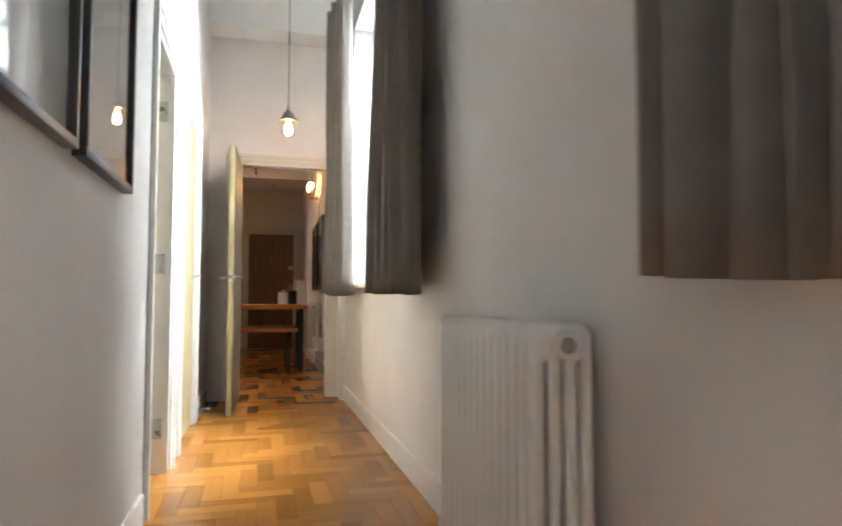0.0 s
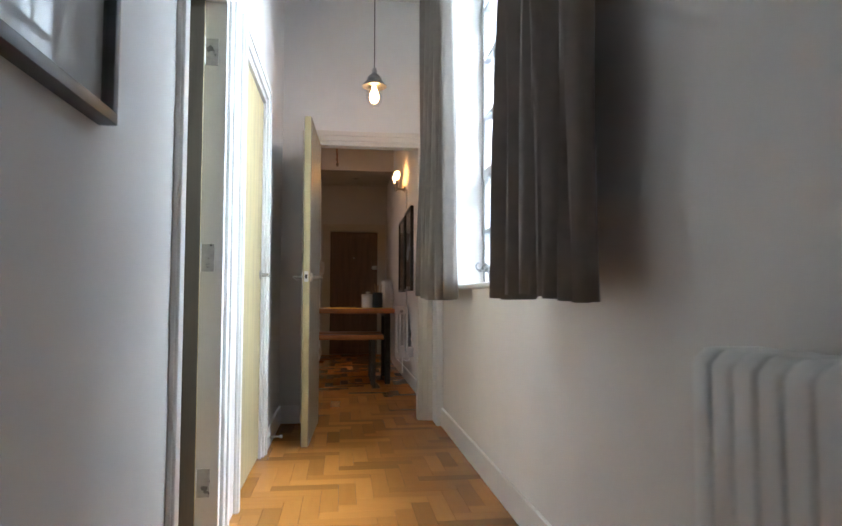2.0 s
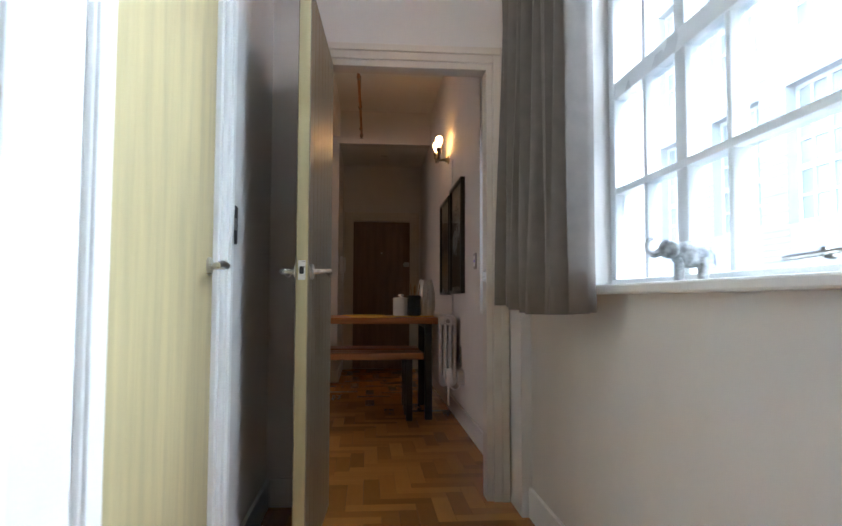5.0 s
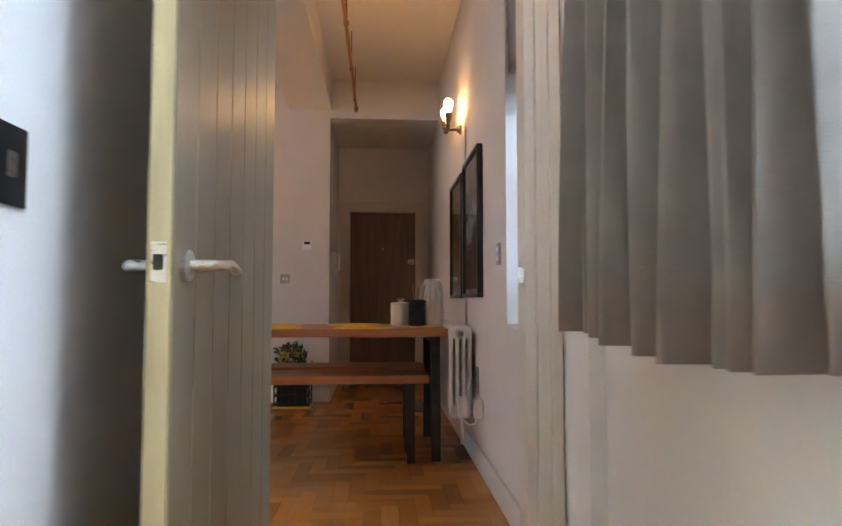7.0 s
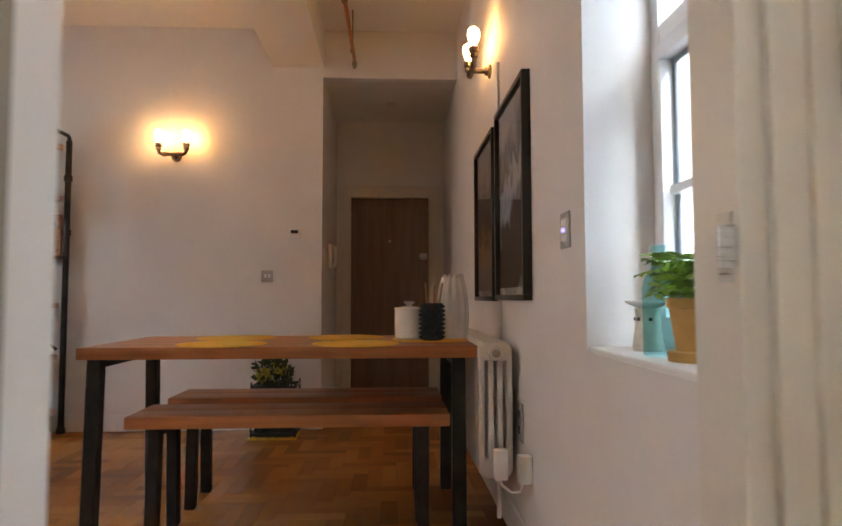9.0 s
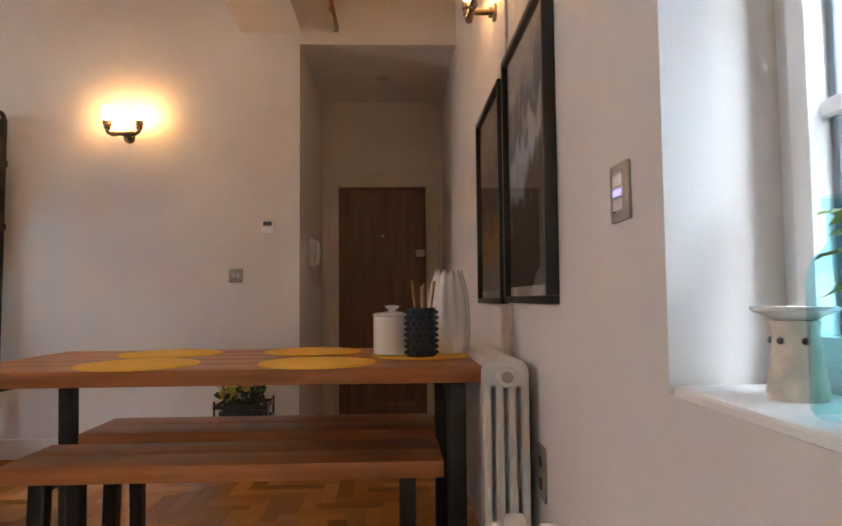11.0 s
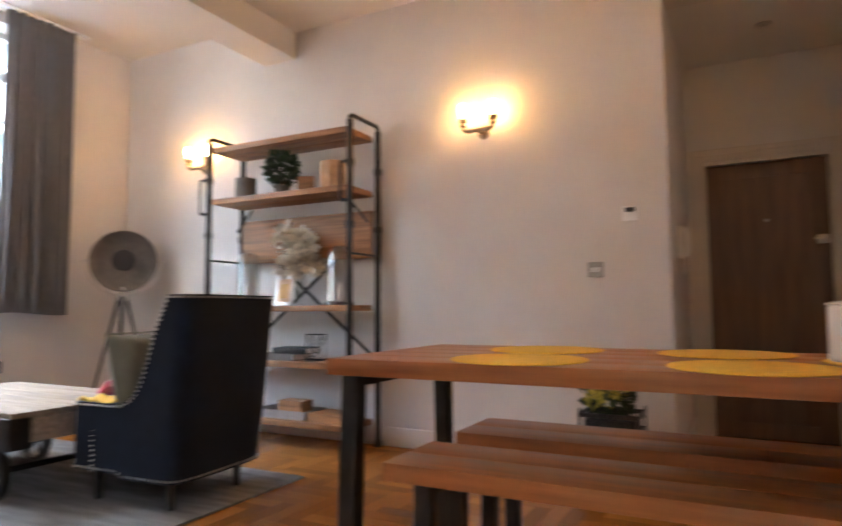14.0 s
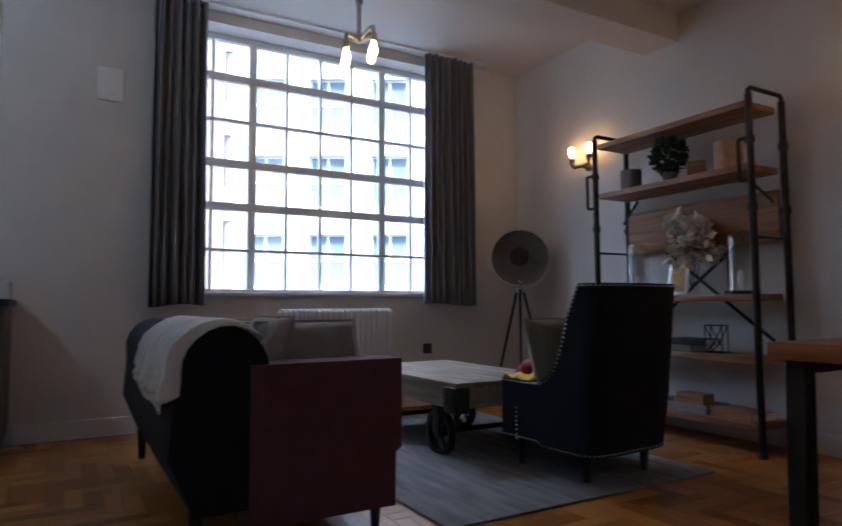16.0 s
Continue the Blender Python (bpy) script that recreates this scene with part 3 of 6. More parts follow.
# ---- curtains ----
def curtain(name, m, width, z0, z1, folds, depth, material, label, seed=0, flare=0.04):
    """A pleated hanging cloth; x runs along the rail, folds come out along y."""
    rnd = random.Random(seed)
    c = thing(name, m, label, "curtain")
    nx, nz = folds * 12, 18
    ph = [rnd.uniform(-0.5, 0.5) for _ in range(folds + 2)]
    am = [rnd.uniform(0.65, 1.15) for _ in range(folds + 2)]
    bm = bm_new()
    grid = []
    for j in range(nz + 1):
        v = j / nz
        row = []
        for i in range(nx + 1):
            u = i / nx
            k = u * folds
            a = am[int(k)] * (1 - (k % 1)) + am[int(k) + 1] * (k % 1)
            p = ph[int(k)] * (1 - (k % 1)) + ph[int(k) + 1] * (k % 1)
            w0 = math.sin(2 * math.pi * k + 2.2 * p * (1.5 - v))
            wob = 0.5 * (abs(w0) ** 1.1) * (1 if w0 > 0 else -1) + 0.16 * math.sin(4.3 * k + 3 * v + seed) + 0.05 * math.sin(17 * k + 9 * v) * (1 - v) ** 3
            spreadw = 1 + flare * (1 - v)
            dz = 0.012 * math.sin(5 * u + seed) * (1 - v)
            row.append(bm.verts.new(((u - 0.5) * width * spreadw, depth * a * wob * (0.75 + 0.25 * (1 - v)), z0 + (z1 - z0) * v + dz)))
        grid.append(row)
    for r0, r1 in zip(grid, grid[1:]):
        for i in range(nx):
            bm.faces.new((r0[i], r0[i + 1], r1[i + 1], r1[i]))
    ob = part("cloth", bm, material, c)
    so = ob.modifiers.new("thickness", 'SOLIDIFY')
    so.thickness = 0.004
    b = bm_new()
    add_box(b, -width / 2, width / 2, -0.004, 0.004, z1 - 0.005, z1 + 0.05, 0.003)
    part("heading_tape", b, material, c)
    return c


curtain("curtain", pose(0.195, 4.105, 0, 0, 0, 95), 0.60, 0.885, 3.10, 11, 0.115, M_CURT, "brown-grey curtain drawn back beside the hall window", 3, 0.07)
curtain("curtain", pose(0.215, 2.22, 0, 0, 0, 90), 0.68, 0.885, 3.10, 9, 0.13, M_CURT, "brown-grey curtain drawn back beside the hall window", 5)
curtain("curtain", pose(0.225, 0.01, 0, 0, 0, 90), 0.74, 0.895, 3.10, 9, 0.11, M_CURT, "brown-grey curtain drawn back at the hall's near window", 8)
curtain("curtain", pose(XW + 0.12, 5.91, 0, 0, 0, 90), 0.36, 0.89, 3.155, 6, 0.10, M_CURTG, "dark grey full-length curtain drawn back by the large window", 11)
curtain("curtain", pose(XW + 0.12, 8.23, 0, 0, 0, 90), 0.52, 0.89, 3.155, 8, 0.10, M_CURTG, "dark grey full-length curtain drawn back by the large window", 13)


def rail(x, y0, y1, z):
    b = bm_new()
    add_tube(b, [(x, y0, z), (x, y1, z)], 0.011, 10)
    return structure("curtain_rail", b, M_UPVC, "slim white curtain track", "curtain rail")


rail(0.235, 1.75, 5.03, 3.165)
rail(0.225, -1.6, 0.42, 3.165)
b = bm_new()
add_box(b, XW + 0.09, XW + 0.15, 5.6, 8.6, ZB - 0.02, ZB)
structure("curtain_rail", b, M_UPVC, "white ceiling curtain track", "curtain rail")


# ---- radiators ----
def section_mesh(columns, depth, height, w):
    """One cast section: upright columns between two rounded headers, with open slots between."""
    cw = depth / (columns * 1.42 - 0.42)
    xs = []
    for c in range(columns):
        x = -depth / 2 + c * cw * 1.42
        xs += [x, x + cw]
    zs = [0.0, 0.022, 0.075, height - 0.075, height - 0.022, height]
    bm = bm_new()
    side = []
    for y in (-w / 2, w / 2):
        g = {}
        for i, x in enumerate(xs):
            for j, z in enumerate(zs):
                inset = 0.02 if j in (0, 5) else 0.0
                x2 = x + inset * ((i == 0) - (i == len(xs) - 1))
                g[i, j] = bm.verts.new((x2, y, z))
        side.append(g)
    cells = [(i, j) for i in range(len(xs) - 1) for j in range(5) if j != 2 or i % 2 == 0]
    edges = {}
    for i, j in cells:
        ring = [(i, j), (i + 1, j), (i + 1, j + 1), (i, j + 1)]
        bm.faces.new([side[0][k] for k in ring])
        bm.faces.new([side[1][k] for k in reversed(ring)])
        for p, q in zip(ring, ring[1:] + ring[:1]):
            key = tuple(sorted((p, q)))
            edges[key] = None if key in edges else (p, q)
    for e in edges.values():
        if e:
            p, q = e
            bm.faces.new((side[0][q], side[0][p], side[1][p], side[1][q]))
    bmesh.ops.recalc_face_normals(bm, faces=bm.faces[:])
    sharp = [e for e in bm.edges if e.calc_face_angle(0) > 0.7]
    bmesh.ops.bevel(bm, geom=sharp, offset=min(w, cw) * 0.36, segments=2, affect='EDGES', profile=0.5)
    return bm


def radiator(m, length, height, sections, columns, label):
    """A column radiator: y is its length from 0, x its depth, standing at z 0 of the pose."""
    r = thing("radiator", m, label, "radiator")
    pitch = length / sections
    depth = 0.034 * columns
    shared = None
    for i in range(sections):
        if shared is None:
            ob = part("section", section_mesh(columns, depth, height, pitch * 0.86), M_RAD, r)
            shared = ob.data
        else:
            ob = new("section", shared)
            ob.parent = r
        ob.location = (0, pitch * (i + 0.5), 0)
    for z in (0.045, height - 0.045):
        b = bm_new()
        add_tube(b, [(0, 0.004, z), (0, length - 0.004, z)], 0.02, 12)
        part("header_tube", b, M_RAD, r)
    for y, s in ((0, -1), (length, 1)):
        b = bm_new()
        add_lathe(b, [(0.03, -0.006), (0.03, 0.012), (0.026, 0.017), (0.018, 0.018), (0.017, 0.014)], 20, pose(0, y, height - 0.045, -90 * s, 0, 0))
        cap = part("end_cap", b, M_RAD, r)
        b = bm_new()
        add_lathe(b, [(0.0165, 0.0), (0.0165, 0.016), (0.009, 0.019), (0.004, 0.019)], 16, pose(0, y, height - 0.045, -90 * s, 0, 0))
        part("plug", b, M_SATIN, cap, "grey metal blanking plug")
    b = bm_new()
    add_tube(b, [(0, -0.004, 0.045), (0, -0.05, 0.045), (0, -0.055, -0.1), (0, -0.055, -0.13)], 0.009, 8)
    part("pipe_tail", b, M_RAD, r)
    return r


radiator(pose(XR - 0.105, 0.70, 0.14), 0.70, 0.67, 14, 4, "white column radiator on the hall wall below the curtains")
rad2 = radiator(pose(XR - 0.095, 6.86, 0.26), 1.22, 0.535, 24, 4, "white column radiator on the wall beside the dining table")
radiator(pose(XW + 0.09, 6.67, 0.14), 0.96, 0.72, 20, 3, "white column radiator under the large window")


# ---- lamps ----
def add_bulb(bm, x, y, z, r=0.03, h=0.1, up=1):
    prof = [(0.012, 0), (0.014, 0.012 * 1), (r * 0.8, h * 0.35), (r, h * 0.62), (r * 0.85, h * 0.85), (r * 0.45, h * 0.97), (0.002, h)]
    add_lathe(bm, prof, 16, pose(x, y, z, 0 if up > 0 else 180, 0, 0))


def wall_lamp(m, label):
    """Twin pipe lamp: y comes out of the wall, x runs along it; origin at the wall plate."""
    l = thing("wall_lamp", m, label, "wall lamp", "pipe wall lamps")
    b = bm_new()
    add_lathe(b, [(0.036, 0), (0.036, 0.012), (0.022, 0.016), (0.022, 0.03)], 20, pose(0, 0, 0, -90))
    part("wall_plate", b, M_PIPE, l)
    b = bm_new()
    add_tube(b, [(0, 0.02, 0), (0, 0.10, 0)], 0.013, 12)
    add_tube(b, [(-0.10, 0.10, 0.035), (-0.095, 0.10, 0.012), (-0.075, 0.10, 0), (0.075, 0.10, 0), (0.095, 0.10, 0.012), (0.10, 0.10, 0.035)], 0.013, 12)
    for x in (-0.055, 0.055):
        add_tube(b, [(x - 0.012, 0.10, 0), (x + 0.012, 0.10, 0)], 0.018, 12)
    part("pipe_arm", b, M_PIPE, l)
    for x in (-0.10, 0.10):
        b = bm_new()
        add_lathe(b, [(0.016, 0.0), (0.021, 0.004), (0.021, 0.018), (0.017, 0.022), (0.026, 0.03), (0.026, 0.052), (0.02, 0.056)], 18, pose(x, 0.10, 0.03))
        part("socket", b, M_PIPE, l)
        b = bm_new()
        add_bulb(b, x, 0.10, 0.085, 0.032, 0.10)
        part("bulb", b, M_BULB, l, "glowing filament bulb")
    return l


wall_lamp(pose(-1.77, YF, 2.03, 0, 0, 180), "twin iron pipe wall lamp with lit filament bulbs")
wall_lamp(pose(-4.22, YF, 2.06, 0, 0, 180), "twin iron pipe wall lamp with lit filament bulbs")
wall_lamp(pose(XR, 7.50, 2.13, 0, 0, 90), "twin iron pipe wall lamp with lit filament bulbs")

# hall pendant
pl = thing("pendant_lamp", pose(-0.165, 4.32, 0), "galvanised hanging lamp with a clear glass jar, lit", "pendant lamp")
b = bm_new()
add_tube(b, [(0, 0, 2.30), (0, 0, ZH - 0.02)], 0.004, 8)
part("cable", b, M_CONCRETE, pl, "grey flex")
b = bm_new()
add_lathe(b, [(0.045, ZH - 0.035), (0.05, ZH - 0.002)], 20)
part("ceiling_rose", b, M_GALV, pl)
b = bm_new()
add_lathe(b, [(0.008, 2.325), (0.014, 2.32), (0.016, 2.29), (0.04, 2.27), (0.05, 2.24), (0.075, 2.215), (0.078, 2.207), (0.05, 2.205)], 24)
part("cap", b, M_GALV, pl, "galvanised steel cap")
b = bm_new()
add_lathe(b, [(0.048, 2.205), (0.05, 2.15), (0.046, 2.11), (0.03, 2.085), (0.004, 2.078)], 24)
jar = part("glass_jar", b, M_CLEAR, pl, "clear glass jar")
jar.visible_shadow = False
b = bm_new()
add_bulb(b, 0, 0, 2.205, 0.03, 0.105, -1)
part("bulb", b, M_BULB, pl, "glowing filament bulb")

# living room pipe pendant
lp = thing("pipe_pendant", pose(-3.9, 6.80, 0), "galvanised pipe pendant with four lit filament bulbs", "pendant lamp")
b = bm_new()
add_lathe(b, [(0.05, ZB - 0.02), (0.05, ZB - 0.001)], 20)
part("ceiling_plate", b, M_GALV, lp)
b = bm_new()
add_tube(b, [(0, 0, ZB - 0.02), (0, 0, 2.55)], 0.014, 12)
add_tube(b, [(0, 0, 2.84), (0, 0, 2.80)], 0.024, 12)
add_tube(b, [(0, 0, 2.60), (0, 0, 2.555)], 0.022, 12)
part("drop_pipe", b, M_GALV, lp)
for ang, rise in ((25, 0.03), (115, 0.05), (205, 0.0), (295, -0.03)):
    c, s = math.cos(radians(ang)) * 0.12, math.sin(radians(ang)) * 0.12
    b = bm_new()
    add_tube(b, [(0, 0, 2.57), (c * 0.85, s * 0.85, 2.60 + rise), (c * 0.97, s * 0.97, 2.598 + rise), (c, s, 2.58 + rise), (c, s, 2.55 + rise)], 0.012, 10)
    part("arm", b, M_GALV, lp)
    b = bm_new()
    add_lathe(b, [(0.016, 2.555), (0.022, 2.55), (0.022, 2.51), (0.018, 2.505)], 16, pose(c, s, rise))
    part("socket", b, M_GALV, lp)
    b = bm_new()
    add_bulb(b, c, s, 2.505 + rise, 0.027, 0.10, -1)
    part("bulb", b, M_BULB, lp, "glowing filament bulb")


# ---- dining furniture ----
def plank_top(parent, x0, x1, y0, y1, z0, z1, n, material=M_WOOD):
    w = (y1 - y0) / n
    for i in range(n):
        part("plank", add_box(bm_new(), x0, x1, y0 + i * w + 0.0006, y0 + (i + 1) * w - 0.0006, z0, z1, 0.003), material, parent)


def slant_leg(parent, xt, yt, xb, yb, h, w, d):
    bm = bm_new()
    vs = []
    for z, x, y in ((0, xb, yb), (h, xt, yt)):
        vs.append([bm.verts.new((x + sx * w / 2, y + sy * d / 2, z)) for sx, sy in ((-1, -1), (1, -1), (1, 1), (-1, 1))])
    for k in range(4):
        bm.faces.new((vs[0][k], vs[0][(k + 1) % 4], vs[1][(k + 1) % 4], vs[1][k]))
    bm.faces.new(vs[0][::-1])
    bm.faces.new(vs[1])
    bmesh.ops.bevel(bm, geom=bm.edges[:], offset=0.004, segments=1, affect='EDGES')
    return part("leg", bm, M_IRON, parent, "dark steel leg")


table = thing("dining_table", pose(-0.57, 7.29, 0), "reddish wooden plank dining table on dark steel legs", "table")
plank_top(table, -0.825, 0.825, -0.38, 0.38, 0.728, 0.775, 5)
for sx in (-1, 1):
    for sy in (-1, 1):
        slant_leg(table, sx * 0.735 - 0.045, sy * 0.30, sx * 0.735 - 0.045, sy * 0.33, 0.728, 0.055, 0.055)
    b = bm_new()
    add_box(b, sx * 0.735 - 0.0725, sx * 0.735 - 0.0175, -0.265, 0.265, 0.69, 0.727, 0.003)
    part("rail", b, M_IRON, table, "dark steel cross rail")


def bench(m, label):
    w = thing("bench", m, label, "bench", "benches at the dining table")
    plank_top(w, -0.635, 0.635, -0.15, 0.15, 0.46, 0.508, 2)
    for sx in (-1, 1):
        for sy in (-1, 1):
            slant_leg(w, sx * 0.53, sy * 0.10, sx * 0.53, sy * 0.125, 0.46, 0.048, 0.048)
        b = bm_new()
        add_box(b, sx * 0.53 - 0.024, sx * 0.53 + 0.024, -0.07, 0.07, 0.425, 0.459, 0.003)
        part("rail", b, M_IRON, w, "dark steel cross rail")
    return w


bench(pose(-0.56, 7.04, 0), "reddish wooden bench on dark steel legs beside the table")
bench(pose(-0.555, 7.50, 0), "reddish wooden bench on dark steel legs at the far table side")


def placemat(x, y, r=0.185):
    b = bm_new()
    add_lathe(b, [(0.004, 0.0), (r - 0.004, 0.0), (r, 0.002), (r - 0.003, 0.0045), (r * 0.66, 0.005), (r * 0.33, 0.0045), (0.004, 0.005)], 48)
    ob = mesh_ob("placemat", b, M_YELLOW, True)
    ob.matrix_world = pose(x, y, 0.7755)
    return tagged(ob, "round woven yellow placemat on the dining table", "placemat", "placemats")


for x, y in ((-0.87, 7.07), (-0.31, 7.06), (-0.91, 7.47), (-0.38, 7.49), (0.03, 7.31)):
    placemat(x, y)

jarp = thing("storage_jar", pose(-0.075, 7.29, 0.781) @ Matrix.Diagonal((1.12, 1.12, 1.0, 1.0)), "white ribbed ceramic jar with a knobbed lid", "jar")
b = bm_new()
prof = [(0.054, 0.0), (0.058, 0.004)]
for i in range(15):
    z = 0.008 + i * 0.0082
    prof += [(0.0592, z), (0.060, z + 0.004)]
prof += [(0.058, 0.135), (0.054, 0.137)]
add_lathe(b, prof, 36)
part("jar", b, M_WHITE, jarp)
b = bm_new()
add_lathe(b, [(0.061, 0.1372), (0.0625, 0.141), (0.058, 0.145), (0.03, 0.149), (0.012, 0.152), (0.011, 0.157), (0.022, 0.166), (0.023, 0.171), (0.016, 0.174), (0.002, 0.175)], 36)
part("lid", b, M_WHITE, jarp, "white lid with a round knob")

potp = thing("reed_pot", pose(0.025, 7.20, 0.781), "dark blue knobbly pot holding reed sticks", "pot")
b = bm_new()
add_lathe(b, [(0.046, 0), (0.05, 0.003), (0.05, 0.165), (0.045, 0.165), (0.045, 0.01), (0.002, 0.008)], 30)
part("pot", b, M_NAVYPOT, potp)
b = bm_new()
for i in range(8):
    for k in range(13):
        a = 2 * math.pi * (k + 0.5 * (i % 2)) / 13
        bmesh.ops.create_cone(b, segments=7, radius1=0.0095, radius2=0.003, depth=0.013, cap_ends=True, matrix=pose(0.0535 * math.cos(a), 0.0535 * math.sin(a), 0.014 + i * 0.0195) @ Matrix.Rotation(a, 4, 'Z') @ Matrix.Rotation(math.pi / 2, 4, 'Y'))
tagged(part("glaze_relief", b, M_NAVYPOT, potp, "rows of small glazed bumps"), kind="stuff")
rnd = random.Random(4)
for i in range(9):
    a, r0 = rnd.uniform(0, 6.28), rnd.uniform(0.005, 0.035)
    b = bm_new()
    p0 = Vector((r0 * 0.4 * math.cos(a), r0 * 0.4 * math.sin(a), 0.012))
    p1 = Vector((r0 * 1.7 * math.cos(a), r0 * 1.7 * math.sin(a), rnd.uniform(0.225, 0.262)))
    add_tube(b, [p0, p1], 0.0042, 7)
    part("reed_stick", b, M_STICK, potp, "pale brown reed stick")

vs = thing("table_lamp_vase", pose(0.135, 7.36, 0.776), "tall white pleated ceramic vase on the table", "vase")
b = bm_new()
seg = 72
rings = []
for j in range(17):
    v = j / 16
    r = 0.068 + 0.018 * math.sin(v * 2.2) - 0.034 * v ** 2.2
    ring = []
    for k in range(seg):
        a = 2 * math.pi * k / seg
        rr = r * (1 + 0.045 * math.sin(12 * a + 0.25 * math.sin(9 * v)) * (0.5 + v * 0.6))
        ring.append(b.verts.new((rr * math.cos(a), rr * math.sin(a), 0.30 * v + (0.008 * math.sin(12 * a) if j == 16 else 0))))
    rings.append(ring)
for r0, r1 in zip(rings, rings[1:]):
    for k in range(seg):
        b.faces.new((r0[k], r0[(k + 1) % seg], r1[(k + 1) % seg], r1[k]))
b.faces.new(rings[0][::-1])
vo = part("body", b, M_WHITE, vs)
vo.modifiers.new("thickness", 'SOLIDIFY').thickness = 0.004


# ---- pictures ----
def print_mat(name, stops, scale, stretch, split):
    """A framed print: soft bands of colour, broken by noise."""
    m = bpy.data.materials.new(name)
    m.use_nodes = True
    nt = m.node_tree
    bs = nt.nodes["Principled BSDF"]
    bs.inputs["Roughness"].default_value = 0.6
    co = nt.nodes.new("ShaderNodeTexCoord")
    sp = nt.nodes.new("ShaderNodeSeparateXYZ")
    nt.links.new(co.outputs["Object"], sp.inputs[0])
    mp = nt.nodes.new("ShaderNodeMapping")
    mp.inputs["Scale"].default_value = stretch
    nt.links.new(co.outputs["Object"], mp.inputs[0])
    nz = nt.nodes.new("ShaderNodeTexNoise")
    nz.inputs["Scale"].default_value = scale
    nz.inputs["Detail"].default_value = 8
    nt.links.new(mp.outputs[0], nz.inputs[0])
    mu = nt.nodes.new("ShaderNodeMath")
    mu.operation = 'MULTIPLY_ADD'
    mu.inputs[1].default_value = 0.35
    nt.links.new(nz.outputs[0], mu.inputs[0])
    ma = nt.nodes.new("ShaderNodeMath")
    ma.operation = 'MULTIPLY_ADD'
    ma.inputs[1].default_value = split[0]
    ma.inputs[2].default_value = split[1]
    nt.links.new(sp.outputs["X"], ma.inputs[0])
    ad = nt.nodes.new("ShaderNodeMath")
    ad.operation = 'MULTIPLY_ADD'
    ad.inputs[1].default_value = split[2]
    nt.links.new(sp.outputs["Z"], ad.inputs[0])
    nt.links.new(ma.outputs[0], ad.inputs[2])
    nt.links.new(ad.outputs[0], mu.inputs[2])
    rp = nt.nodes.new("ShaderNodeValToRGB")
    el = rp.color_ramp.elements
    el[0].position, el[0].color = stops[0][0], (*stops[0][1], 1)
    el[1].position, el[1].color = stops[-1][0], (*stops[-1][1], 1)
    for p, c in stops[1:-1]:
        e = el.new(p)
        e.color = (*c, 1)
    nt.links.new(mu.outputs[0], rp.inputs[0])
    nt.links.new(rp.outputs[0], bs.inputs["Base Color"])
    return m


# last two stops of the misty print paint in the bright ceiling's reflection
M_PRINT1 = print_mat("misty_blue_print_reflection", [(0.1, (0.04, 0.03, 0.026)), (0.36, (0.05, 0.04, 0.038)), (0.415, (0.50, 0.58, 0.68)), (0.455, (0.60, 0.66, 0.74)), (0.485, (0.07, 0.08, 0.12)), (0.53, (0.13, 0.13, 0.17)), (0.60, (0.60, 0.56, 0.55)), (1.0, (0.70, 0.65, 0.63))], 8, (1.6, 1, 0.9), (0.16, -0.035, 0.62))
M_PRINT2 = print_mat("dusk_print", [(0.1, (0.33, 0.27, 0.23)), (0.28, (0.30, 0.25, 0.22)), (0.36, (0.38, 0.22, 0.09)), (0.46, (0.09, 0.05, 0.035)), (0.56, (0.10, 0.07, 0.06)), (0.72, (0.40, 0.34, 0.31)), (1.0, (0.50, 0.45, 0.42))], 6, (1, 1, 2), (0.0, 0.0, 0.75))
M_PRINT3 = print_mat("grey_abstract_print", [(0.1, (0.50, 0.48, 0.46)), (0.45, (0.55, 0.52, 0.50)), (0.55, (0.28, 0.27, 0.27)), (0.62, (0.50, 0.48, 0.46)), (1.0, (0.60, 0.58, 0.55))], 2.2, (1, 1, 0.5), (0.6, 0.15, 0.25))


def picture(m, w, h, print_material, label, strip=False, fw=0.022):
    """A framed print: x along the width, y out of the wall, z up from its lower edge."""
    p = thing("picture", m, label, "picture", "framed pictures")
    for a, c, d, e in ((-w / 2, w / 2, 0, fw), (-w / 2, w / 2, h - fw, h), (-w / 2, -w / 2 + fw, fw, h - fw), (w / 2 - fw, w / 2, fw, h - fw)):
        part("frame_bar", add_box(bm_new(), a, c, 0.001, 0.034, d, e, 0.002), M_BLACK, p)
    part("print", add_box(bm_new(), -w / 2 + fw, w / 2 - fw, 0.004, 0.012, fw, h - fw), print_material, p, "misty landscape print")
    if strip:
        part("mount_strip", add_box(bm_new(), -w / 2 + fw, w / 2 - fw, 0.0125, 0.014, fw, fw + 0.03), M_WHITE, p, "white mount edge")
    g = part("glazing", add_box(bm_new(), -w / 2 + fw, w / 2 - fw, 0.022, 0.025, fw, h - fw), M_CLEAR, p)
    g.visible_shadow = False
    return p


picture(pose(XR, 6.915, 0.96, 0, 0, 90), 0.61, 0.85, M_PRINT1, "tall black-framed print of misty blue mountains", True)
picture(pose(XR, 7.61, 0.955, 0, 0, 90), 0.62, 0.83, M_PRINT2, "tall black-framed dusk landscape print", True)
picture(pose(XL, 1.375, 1.19, 0, 0, -90), 0.55, 0.80, M_PRINT3, "black-framed grey abstract print on the hall wall")
